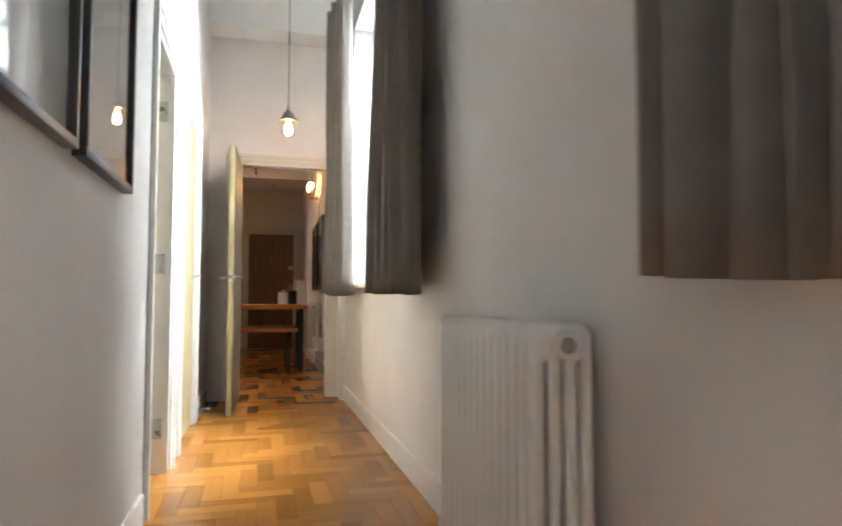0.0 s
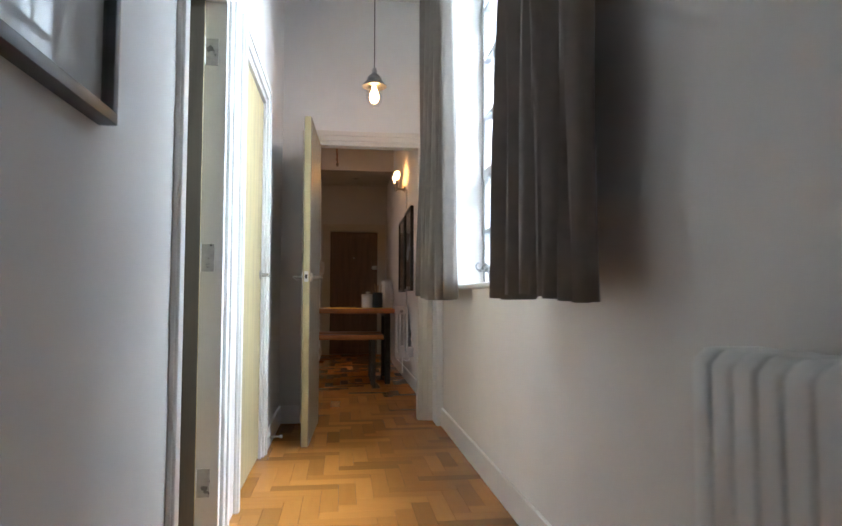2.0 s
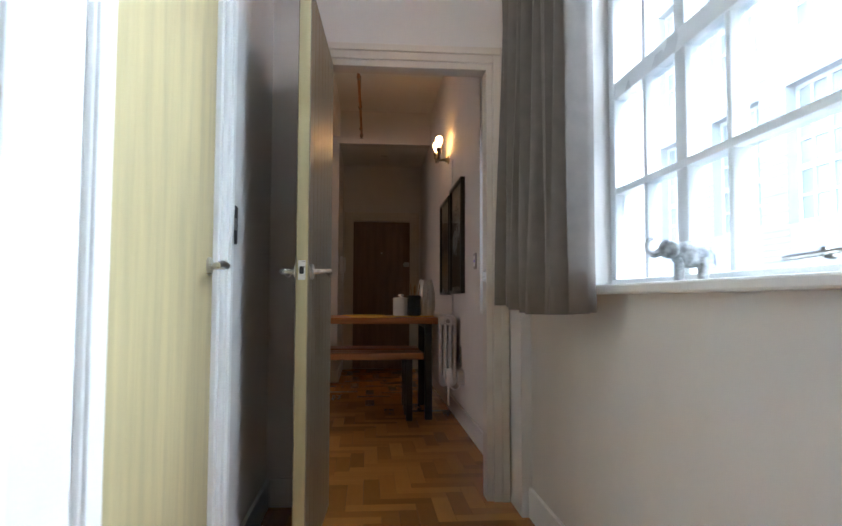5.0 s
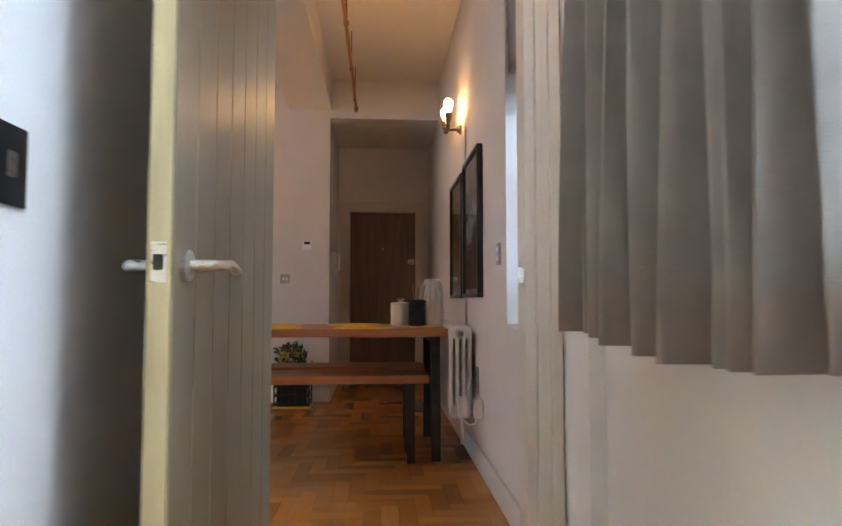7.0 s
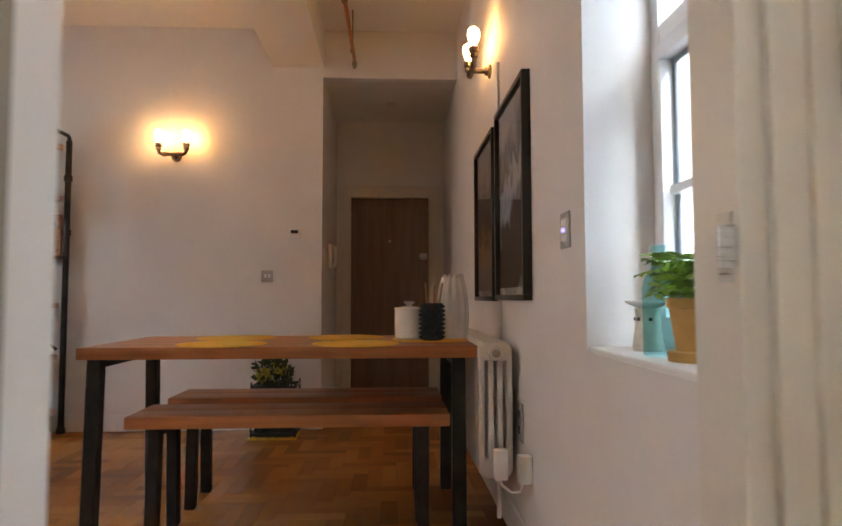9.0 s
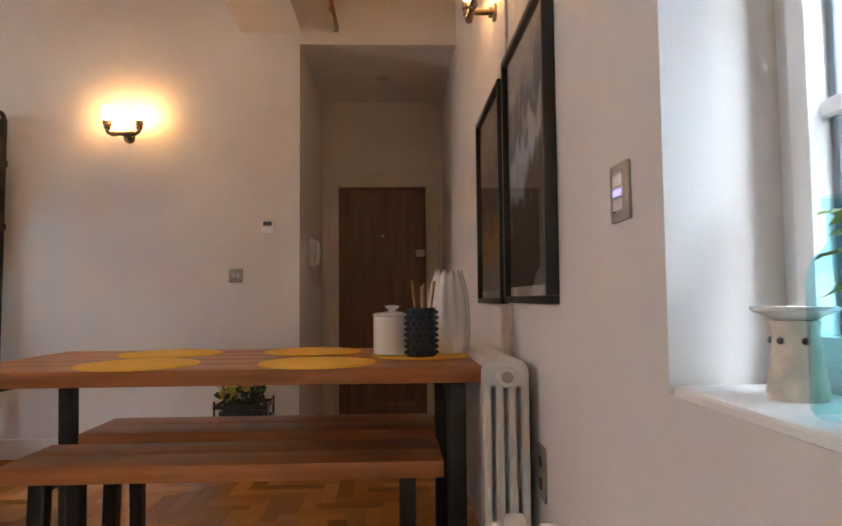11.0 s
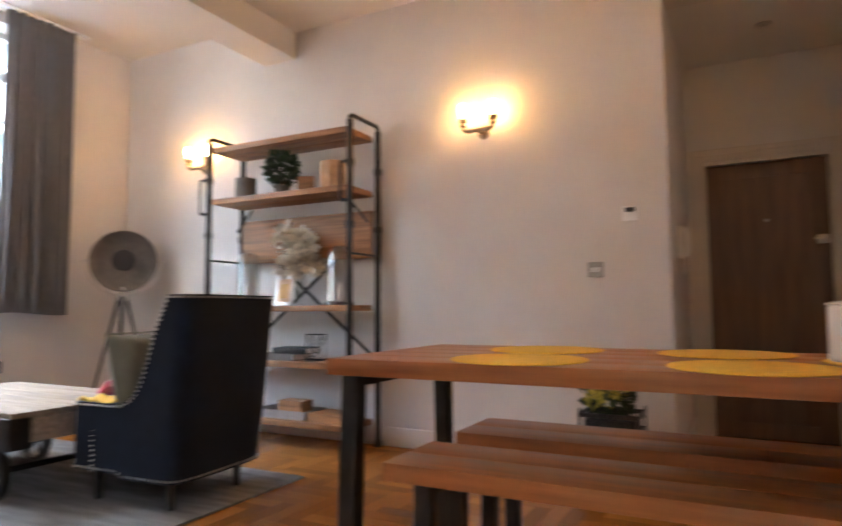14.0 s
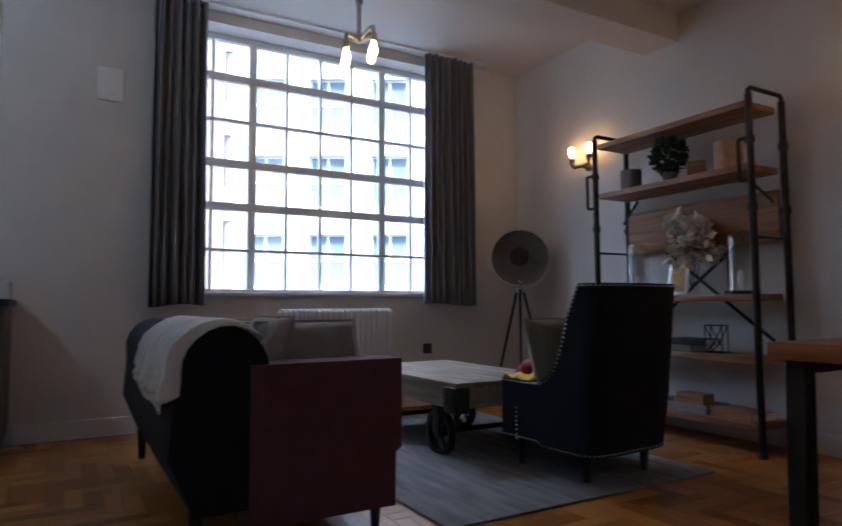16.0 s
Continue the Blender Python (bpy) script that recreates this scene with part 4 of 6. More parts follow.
picture(pose(XL, 0.76, 1.19, 0, 0, -90), 0.55, 0.80, M_PRINT3, "black-framed grey abstract print on the hall wall")


b = bm_new()
add_box(b, XR - 0.012, XR, 7.245, 7.275, 0.20, 2.08, 0.003)
structure("cable_trunking", b, M_WALL, "slim painted cable trunking on the wall", "trunking")

# ---- switches, sockets, small wall fittings ----
def plate(name, m, w, h, material, label, category, keys=()):
    p = thing(name, m, label, category)
    part("plate", add_box(bm_new(), -w / 2, w / 2, 0.0005, 0.008, -h / 2, h / 2, 0.0025), material, p)
    for x, z, kw, kh, km in keys:
        part("rocker", add_box(bm_new(), x - kw / 2, x + kw / 2, 0.008, 0.011, z - kh / 2, z + kh / 2, 0.001), km, p)
    return p


plate("light_switch", pose(-1.085, YF, 1.135, 0, 0, 180), 0.088, 0.088, M_SATIN, "square steel light switch with two rockers", "light switch", ((-0.014, 0, 0.016, 0.026, M_PLAST), (0.014, 0, 0.016, 0.026, M_PLAST)))
dimmer = plate("light_switch", pose(XR, 6.17, 1.165, 0, 0, 90), 0.088, 0.105, M_SATIN, "brushed steel dimmer switch with four white buttons", "light switch", [(x, z, 0.021, 0.02, M_PLAST) for x in (-0.0115, 0.0115) for z in (-0.022, 0.022)])
part("inset", add_box(bm_new(), -0.026, 0.026, 0.0082, 0.0095, -0.037, 0.037, 0.0005), M_STEEL, dimmer)
part("indicator", add_box(bm_new(), -0.022, 0.022, 0.0096, 0.0108, -0.006, 0.006, 0.0004), mat("violet_indicator", (0.35, 0.30, 0.75), 0.4, bump=0, emit=0.06, emit_colour=(0.4, 0.35, 1.0)), dimmer, "violet lit indicator strip")
plate("light_switch", pose(0.306, 4.945, 1.185, 0, 0, 90), 0.088, 0.09, M_SATIN, "brushed steel light switch with one small rocker", "light switch", ((0, -0.004, 0.014, 0.024, M_STEEL),))
plate("light_switch", pose(XL, 4.235, 1.16, 0, 0, -90), 0.088, 0.125, M_IRON, "dark steel light switch with one rocker", "light switch", ((0, 0, 0.022, 0.04, M_STEEL),))
plate("thermostat", pose(-0.885, YF, 1.45, 0, 0, 180), 0.085, 0.085, M_PLAST, "white wall thermostat with a small dark display", "thermostat", ((0, 0.02, 0.055, 0.026, M_BLACK),))
plate("wall_socket", pose(XR, 6.83, 0.487, 0, 0, 90), 0.088, 0.15, M_SATIN, "steel wall socket beside the radiator", "socket", ((0, 0.03, 0.03, 0.03, M_BLACK), (0, -0.03, 0.03, 0.03, M_BLACK)))
plate("wall_socket", pose(XW, 8.05, 0.50, 0, 0, -90), 0.088, 0.088, M_IRON, "dark steel socket under the curtain", "socket", ((0, 0, 0.05, 0.03, M_BLACK),))
plate("alarm_box", pose(XW, 5.46, 2.46, 0, 0, -90), 0.17, 0.24, M_PLAST, "white plastic alarm sounder on the wall", "alarm", ((0, -0.05, 0.08, 0.02, M_PLAST),))


# ---- living room ----
def cushion(name, m, w, h, t, material, label, parent=None):
    """A stuffed square cushion: x wide, z high, y thick."""
    b = bm_new()
    n = 14
    grids = []
    for s in (-1, 1):
        g = []
        for j in range(n + 1):
            row = []
            for i in range(n + 1):
                u, v = 2 * i / n - 1, 2 * j / n - 1
                puff = max(0.0, (1 - u ** 4) * (1 - v ** 4)) ** 0.6
                pull = 1 - 0.06 * (1 - abs(u) ** 2) * abs(v) ** 6 - 0.0
                wr = 0.012 * math.sin(7 * u + 3 * v + s) * math.sin(5 * v - 2 * u) * puff
                row.append(b.verts.new((u * w / 2 * (1 - 0.05 * (1 - v * v) * abs(u) ** 6), s * (t / 2 * puff + wr * 0.6), h / 2 + v * h / 2 * pull)))
            g.append(row)
        grids.append(g)
    for g in grids:
        for j in range(n):
            for i in range(n):
                b.faces.new((g[j][i], g[j][i + 1], g[j + 1][i + 1], g[j + 1][i]))
    bmesh.ops.remove_doubles(b, verts=b.verts[:], dist=0.0015)
    c = thing(name, m, label, "cushion")
    part("cover", b, material, c)
    edge = [(-w / 2, 0, 0.0), (w / 2, 0, 0.0), (w / 2, 0, h), (-w / 2, 0, h), (-w / 2, 0, 0.0)]
    b = bm_new()
    add_tube(b, edge, 0.006, 6)
    part("piping", b, material, c)
    return c


def soft_box(x0, x1, y0, y1, z0, z1, r, seg=4):
    b = bm_new()
    add_box(b, x0, x1, y0, y1, z0, z1)
    bmesh.ops.bevel(b, geom=b.edges[:], offset=r, segments=seg, affect='EDGES', profile=0.5)
    return b


sofa = thing("sofa", pose(-2.60, 5.46, 0), "two-tone sofa, navy rolled back and mauve wool arm", "sofa")
b = bm_new()
prof = [(0.075, 0.37), (0.09, 0.58)]
for k in range(13):
    a = radians(190 - k * 19)
    prof.append((0.248 + 0.165 * math.cos(a), 0.652 + 0.165 * math.sin(a)))
prof += [(0.40, 0.17), (0.16, 0.17)]
add_prism(b, prof, "x", -1.85, -0.0)
bmesh.ops.bevel(b, geom=[e for e in b.edges if e.calc_face_angle(0) > 1.2], offset=0.012, segments=2, affect='EDGES')
part("back", b, M_NAVY, sofa, "navy velvet rolled back")
for x0, x1 in ((-0.17, 0.012), (-1.862, -1.68)):
    b = bm_new()
    add_prism(b, [(0.345, 0.10), (0.915, 0.10), (0.918, 0.305), (0.945, 0.325), (0.945, 0.672), (0.345, 0.672)], "x", x0, x1)
    bmesh.ops.bevel(b, geom=[e for e in b.edges if e.calc_face_angle(0) > 0.6 and max(v.co.z for v in e.verts) > 0.3], offset=0.028, segments=3, affect='EDGES', profile=0.5)
    part("arm", b, M_MAUVE, sofa, "mauve wool arm")
part("seat_base", soft_box(-1.68, -0.17, 0.37, 0.92, 0.17, 0.34, 0.015), M_NAVY, sofa)
for i in range(2):
    part("seat_cushion", soft_box(-1.675 + i * 0.753, -0.928 + i * 0.753, 0.40, 0.95, 0.343, 0.48, 0.04), M_NAVY, sofa)
for x in (-0.08, -1.78):
    for y in (0.18, 0.87):
        b = bm_new()
        add_lathe(b, [(0.018, 0), (0.028, 0.172)], 12, pose(x, y, 0))
        part("foot", b, M_IRON, sofa, "dark turned foot")

# throw over the sofa back
tw = thing("throw", pose(-2.60, 5.46, 0), "pale grey woollen throw draped over the sofa back", "throw")
b = bm_new()
path = [(0.05, 0.555), (0.054, 0.575), (0.058, 0.595), (0.062, 0.615), (0.066, 0.635)]
for k in range(9):
    a = radians(180 - k * 17)
    path.append((0.248 + 0.18 * math.cos(a), 0.652 + 0.18 * math.sin(a)))
rows = []
LONG = 0.86


def hem_rise(u):
    """The lower edge climbs and sags a little along the sofa."""
    return 0.03 * u + 0.01 * math.sin(u * 9.0)


# the overhang that folds down over the roll's near end
for k in (3, 2, 1):
    row = []
    for j, (y, z) in enumerate(path):
        s = 1 - 0.09 * k * (1 - j / (len(path) - 1)) ** 0.5
        row.append(b.verts.new((0.026 + 0.004 * math.sin(j * 1.3 + k), 0.248 + (y - 0.248) * s, 0.652 + (z - 0.652) * s + 0.004)))
    rows.append(row)
for i in range(37):
    u = i / 36
    row = []
    for j, (y, z) in enumerate(path):
        drop = 1 - j / (len(path) - 1)
        wv = 0.013 * math.sin(u * 31 + j * 0.35) * (0.25 + drop) + 0.006 * math.sin(u * 73 + j)
        row.append(b.verts.new((0.022 - LONG * u, y - wv * (1 if j < 8 else 0.3) - 0.008, z + 0.006 + hem_rise(u) * max(0.0, 1 - j / 4) + (0.004 * math.sin(u * 40) if j > 5 else 0))))
    rows.append(row)
for r0, r1 in zip(rows, rows[1:]):
    for j in range(len(path) - 1):
        b.faces.new((r0[j], r0[j + 1], r1[j + 1], r1[j]))
to = part("cloth", b, M_THROW, tw)
to.modifiers.new("thickness", 'SOLIDIFY').thickness = 0.012
b = bm_new()
for i in range(90):
    u = i / 89
    x = 0.022 - LONG * u
    z = 0.56 + hem_rise(u)
    add_tube(b, [(x, 0.044, z), (x + 0.003, 0.042, z - 0.03)], 0.0022, 4)
tagged(part("fringe", b, M_THROW, tw, "short knotted fringe"), kind="stuff")

cushion("cushion", pose(-3.0, 5.90, 0.485, -18, 0, 6), 0.38, 0.37, 0.15, M_CUSHBEIGE, "fluffy beige cushion on the sofa")
cushion("cushion", pose(-2.86, 6.14, 0.485, -16, 0, 95), 0.46, 0.345, 0.17, M_CUSH, "wide grey piped cushion lying on the sofa")
cushion("cushion", pose(-3.45, 5.98, 0.485, -20, 0, 5), 0.50, 0.33, 0.16, M_CUSH, "grey piped cushion on the sofa")
cushion("cushion", pose(-4.05, 5.98, 0.485, -20, 0, 20), 0.42, 0.34, 0.15, M_CUSHBEIGE, "fluffy beige cushion at the sofa's far arm")

# coffee table: an old cart
ct = thing("coffee_table", pose(-3.92, 7.48, 0), "pale plank cart coffee table on black iron wheels", "coffee table")
for i in range(6):
    y0 = -0.385 + i * 0.77 / 6
    part("plank", add_box(bm_new(), -0.66, 0.66, y0 + 0.0015, y0 + 0.77 / 6 - 0.0015, 0.42, 0.452, 0.003), M_CART, ct)
for y in (-0.36, 0.30):
    part("beam", add_box(bm_new(), -0.60, 0.60, y, y + 0.06, 0.30, 0.418, 0.004), M_CART, ct)
for x in (-0.66, 0.60):
    part("end_beam", add_box(bm_new(), x, x + 0.06, -0.29, 0.29, 0.31, 0.418, 0.004), M_CART, ct)
for sx in (-1, 1):
    for sy in (-1, 1):
        x0, x1 = sorted((sx * 0.545, sx * 0.672))
        y0, y1 = sorted((sy * 0.30, sy * 0.397))
        part("corner_bracket", add_box(bm_new(), x0, x1, y0, y1, 0.285, 0.428, 0.006), M_IRON, ct, "black iron corner bracket")
for x in (-0.30, 0.36):
    b = bm_new()
    add_tube(b, [(x, -0.30, 0.135), (x, 0.30, 0.135)], 0.016, 12)
    part("axle", b, M_IRON, ct)
    for y in (-0.30, 0.30):
        b = bm_new()
        ring = [(0.11, -0.022), (0.135, -0.022), (0.135, 0.022), (0.11, 0.022), (0.11, -0.022)]
        add_lathe(b, ring, 32, pose(x, y, 0.135, 90), caps=False)
        wheel = part("wheel", b, M_IRON, ct, "black cast iron wheel")
        b = bm_new()
        add_lathe(b, [(0.03, -0.03), (0.03, 0.03)], 16, pose(x, y, 0.135, 90))
        for k in range(5):
            a = 2 * math.pi * k / 5 + 0.3
            add_tube(b, [(x + 0.02 * math.cos(a), y, 0.135 + 0.02 * math.sin(a)), (x + 0.115 * math.cos(a), y, 0.135 + 0.115 * math.sin(a))], 0.010, 8)
        part("spokes", b, M_IRON, wheel)
        b = bm_new()
        add_box(b, x - 0.045, x + 0.045, y - 0.04, y + 0.04, 0.275, 0.299, 0.004)
        add_box(b, x - 0.03, x + 0.03, y - 0.038, y - 0.030, 0.13, 0.28, 0.002)
        add_box(b, x - 0.03, x + 0.03, y + 0.030, y + 0.038, 0.13, 0.28, 0.002)
        part("fork", b, M_IRON, ct)

# armchair
ac = thing("armchair", pose(-2.58, 7.70, 0, 0, 0, 4), "navy velvet studded armchair with a tall straight back", "armchair")


def chair_shell():
    """The wrap-round back: tall behind, sweeping down to low arms at the front."""
    b = bm_new()
    outline = []
    for k in range(61):
        v = k / 60
        if v < 0.28:
            t = v / 0.28
            outline.append((-0.60 + 0.47 * t, -0.325))
        elif v > 0.72:
            t = (v - 0.72) / 0.28
            outline.append((-0.13 - 0.47 * t, 0.325))
        else:
            t = (v - 0.28) / 0.44
            a = radians(-90 + 180 * t)
            ca, sa = math.cos(a), math.sin(a)
            outline.append((-0.13 + 0.17 * abs(ca) ** 0.4, 0.325 * (1 if sa > 0 else -1) * abs(sa) ** 0.4))
    def top(x):
        t = min(1, max(0, (-0.13 - x) / 0.30))
        return 0.985 - 0.50 * (1 - (1 - t) ** 5.0)
    inner, outer = [], []
    for x, y in outline:
        zt = top(x)
        zb = 0.165 - 0.02 * (1 if x > -0.3 else 0)
        lean = 0.10 * (zt - 0.45) if zt > 0.45 else 0
        ox = x + lean * (1 if x > -0.25 else 0.2)
        outer.append((b.verts.new((x - 0.03, y * 0.94, zb)), b.verts.new((x, y, 0.42)), b.verts.new((ox, y, zt))))
        cx, cy = x * 0.92 - 0.035, y * 0.80
        inner.append((b.verts.new((cx, cy, zb)), b.verts.new((cx, cy, 0.42)), b.verts.new((ox - 0.055, y * 0.84, zt - 0.008))))
    for i in range(len(outline) - 1):
        for j in range(2):
            b.faces.new((outer[i][j], outer[i + 1][j], outer[i + 1][j + 1], outer[i][j + 1]))
            b.faces.new((inner[i][j], inner[i][j + 1], inner[i + 1][j + 1], inner[i + 1][j]))
        b.faces.new((outer[i][2], outer[i + 1][2], inner[i + 1][2], inner[i][2]))
        b.faces.new((outer[i][0], inner[i][0], inner[i + 1][0], outer[i + 1][0]))
    for i in (0, len(outline) - 1):
        for j in range(2):
            b.faces.new((outer[i][j], outer[i][j + 1], inner[i][j + 1], inner[i][j]))
    line = [(o[2].co.copy(), i2[2].co.copy()) for o, i2 in zip(outer, inner)]
    base = [o[0].co.copy() for o in outer]
    return b, line, base


shell, rim, hem = chair_shell()
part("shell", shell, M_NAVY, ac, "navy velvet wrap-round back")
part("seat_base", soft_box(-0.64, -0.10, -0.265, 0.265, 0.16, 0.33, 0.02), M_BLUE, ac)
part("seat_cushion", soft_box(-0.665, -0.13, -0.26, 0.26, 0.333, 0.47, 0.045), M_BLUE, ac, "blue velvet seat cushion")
for x in (-0.56, -0.10):
    for y in (-0.22, 0.22):
        b = bm_new()
        add_lathe(b, [(0.016, 0), (0.027, 0.165)], 10, pose(x, y, 0))
        part("leg", b, M_IRON, ac, "dark tapered wooden leg")
b = bm_new()


def studs_along(b, pts, step):
    carry = 0.0
    for p, q in zip(pts, pts[1:]):
        d = (q - p).length
        s = carry
        while s < d:
            bmesh.ops.create_icosphere(b, subdivisions=1, radius=0.0062, matrix=Matrix.Translation(p.lerp(q, s / d)))
            s += step
        carry = s - d


studs_along(b, [o + Vector((0, 0, -0.012)) + (o - i2) * 0.06 for o, i2 in rim], 0.023)
studs_along(b, [h + Vector((0.0, 0, 0.014)) + Vector((h.x + 0.3, h.y, 0)).normalized() * 0.004 for h in hem], 0.023)
studs_along(b, [Vector((-0.50, -0.315, 0.17)), Vector((-0.50, -0.315, 0.40))], 0.023)
tagged(part("studs", b, M_STEEL, ac, "rows of small chrome studs"), kind="stuff")
cushion("cushion", pose(-2.90, 7.52, 0.475, -14, 0, 102), 0.36, 0.34, 0.13, M_CUSHGREEN, "sage green cushion on the armchair seat")
M_PINK = mat("magenta_cloth", (0.45, 0.05, 0.14), 0.9, scale=20, var=0.2, bump=0.4, bump_scale=120, sheen=0.5)
b = bm_new()
rnd = random.Random(7)
for i in range(5):
    add_tube(b, [(-0.10 + 0.01 * i, -0.06 + 0.028 * i, 0.02), (-0.05, -0.055 + 0.028 * i, 0.075 + 0.008 * (i % 2)), (0.02, -0.05 + 0.026 * i, 0.09), (0.10, -0.04 + 0.02 * i, 0.05)], 0.02, 8)
pk = mesh_ob("pink_throw", b, M_PINK, True)
pk.matrix_world = pose(-3.13, 7.57, 0.47)
tagged(pk, "bunched magenta knitted cloth on the armchair seat", "cloth")
b = bm_new()
g = [[b.verts.new((-0.11 + 0.022 * i, -0.08 + 0.018 * j, 0.006 + 0.012 * (math.sin(i * 0.9) + math.cos(j * 1.1 + i * 0.3)) ** 2 * 0.6)) for i in range(11)] for j in range(10)]
for j in range(9):
    for i in range(10):
        b.faces.new((g[j][i], g[j][i + 1], g[j + 1][i + 1], g[j + 1][i]))
yk = mesh_ob("yellow_cloth", b, M_YELLOW, True)
yk.modifiers.new("thickness", 'SOLIDIFY').thickness = 0.008
yk.matrix_world = pose(-3.10, 7.46, 0.475)
tagged(yk, "folded yellow cloth on the blue armchair seat", "cloth")

# rug
b = bm_new()
add_box(b, -4.95, -2.48, 6.55, 8.2, 0.001, 0.012, 0.004)
rg = mesh_ob("rug", b, M_RUG)
tagged(rg, "flat grey woven rug with soft streaks", "rug")

# tripod lamp
tl = thing("tripod_lamp", pose(-4.72, 8.73, 0), "dark metal dish lamp on a wooden tripod", "floor lamp")
for k in range(3):
    a = radians(200 + 120 * k)
    b = bm_new()
    add_tube(b, [(0.03 * math.cos(a), 0.03 * math.sin(a), 1.02), (0.30 * math.cos(a), 0.30 * math.sin(a), 0.006)], 0.013, 8, 0.010)
    part("leg", b, M_IRON, tl, "slim dark tripod leg")
b = bm_new()
add_lathe(b, [(0.035, 0.99), (0.035, 1.03), (0.014, 1.05), (0.012, 1.10)], 16)
part("hub", b, M_STEEL, tl)
b = bm_new()
add_tube(b, [(0, 0, 0.30), (0, 0, 1.0)], 0.009, 10)
part("centre_pole", b, M_STEEL, tl)
toward = pose(0, 0, 1.31, 80, 0, 50)
b = bm_new()
dish = [(0.245, 0.0), (0.25, 0.0), (0.252, -0.01), (0.235, -0.06), (0.18, -0.11), (0.10, -0.135), (0.02, -0.14), (0.02, -0.132), (0.10, -0.127), (0.175, -0.102), (0.228, -0.055), (0.245, 0.0)]
add_lathe(b, dish, 40, toward, caps=False)
part("dish", b, M_CONCRETE, tl, "dark grey metal dish shade")
b = bm_new()
add_lathe(b, [(0.085, 0.02), (0.088, 0.015), (0.08, 0.0), (0.05, -0.012), (0.012, -0.02), (0.012, -0.13)], 32, toward)
part("centre_shield", b, M_BLACK, tl, "black central shield")
b = bm_new()
add_tube(b, [toward @ Vector((0.275 * math.cos(radians(a)), 0.275 * math.sin(radians(a)), -0.03)) for a in range(180, 361, 12)], 0.007, 8)
part("yoke", b, M_STEEL, tl)
for s in (-1, 1):
    b = bm_new()
    add_tube(b, [toward @ Vector((s * 0.235, 0, -0.03)), toward @ Vector((s * 0.30, 0, -0.03))], 0.010, 8)
    part("pivot_knob", b, M_STEEL, tl)


# ---- shelf unit ----
SX0, SX1, SY0, SY1 = -3.76, -2.53, 8.70, 9.06
sh = thing("shelf_unit", pose(0, 0, 0), "industrial shelf unit of iron pipe and rustic boards, half full", "shelf unit")
for x in (SX0, SX1):
    for y in (SY0, SY1 - 0.02):
        b = bm_new()
        add_tube(b, [(x, y, 0), (x, y, 2.13)], 0.021, 14)
        for z in (0.02, 1.45, 1.85):
            add_tube(b, [(x, y, z - 0.02), (x, y, z + 0.02)], 0.029, 14)
        part("post", b, M_IRON, sh, "black pipe post")
    b = bm_new()
    add_tube(b, [(x, SY0, 2.10), (x, SY0, 2.15), (x, SY0 + 0.02, 2.165), (x, SY1 - 0.04, 2.165), (x, SY1 - 0.02, 2.15), (x, SY1 - 0.02, 2.10)], 0.014, 10)
    part("top_loop", b, M_IRON, sh)
    b = bm_new()
    ox = -0.07 if x == SX0 else -0.06
    add_tube(b, [(x, SY0 - 0.0, 1.86), (x + ox, SY0 - 0.01, 1.86), (x + ox - 0.008, SY0 - 0.01, 1.85), (x + ox - 0.008, SY0 - 0.01, 1.62), (x + ox, SY0 - 0.01, 1.61), (x, SY0, 1.61)], 0.011, 10)
    part("side_loop", b, M_IRON, sh)
    b = bm_new()
    add_tube(b, [(x, SY0, 1.27), (x, SY1 - 0.02, 1.27)], 0.008, 8)
    part("side_rod", b, M_IRON, sh)
for z in (2.055, 1.675, 0.90, 0.53, 0.145):
    for i in range(2):
        y0 = SY0 + 0.002 + i * 0.158
        part("shelf_board", add_box(bm_new(), SX0 + 0.026, SX1 - 0.026, y0, y0 + 0.156, z, z + 0.04, 0.004), M_SHELFWOOD, sh, "rustic wooden board")
part("back_board", add_box(bm_new(), SX0 + 0.03, SX1 - 0.03, SY1 - 0.05, SY1 - 0.025, 1.26, 1.585, 0.004), M_SHELFWOOD, sh, "wide wooden back board")
for p, q in (((SX0 + 0.05, 0.6), (SX1 - 0.05, 1.5)), ((SX0 + 0.05, 1.5), (SX1 - 0.05, 0.6))):
    b = bm_new()
    add_tube(b, [(p[0], SY1 - 0.012, p[1]), (q[0], SY1 - 0.012, q[1])], 0.012, 8)
    part("cross_brace", b, M_IRON, sh)
for x in (SX0 + 0.03, SX1 - 0.03):
    s = 1 if x < -3 else -1
    b = bm_new()
    add_tube(b, [(x, SY1 - 0.1, 1.50), (x + s * 0.14, SY1 - 0.1, 1.655)], 0.009, 8)
    part("corner_strut", b, M_IRON, sh)


def pot_thing(name, x, y, z, r, h, material, label):
    b = bm_new()
    add_lathe(b, [(r * 0.9, 0), (r, 0.006), (r, h), (r * 0.92, h), (r * 0.9, 0.02), (0.002, 0.018)], 28)
    ob = mesh_ob(name, b, material, True)
    ob.matrix_world = pose(x, y, z)
    return tagged(ob, label, "pot")


pot_thing("plant_pot", -3.56, 8.86, 1.7155, 0.075, 0.16, M_CONCRETE, "plain grey ceramic pot on the upper shelf")
pot_thing("canister", -2.76, 8.84, 1.7155, 0.085, 0.19, M_STICK, "brown cylindrical canister on the upper shelf")


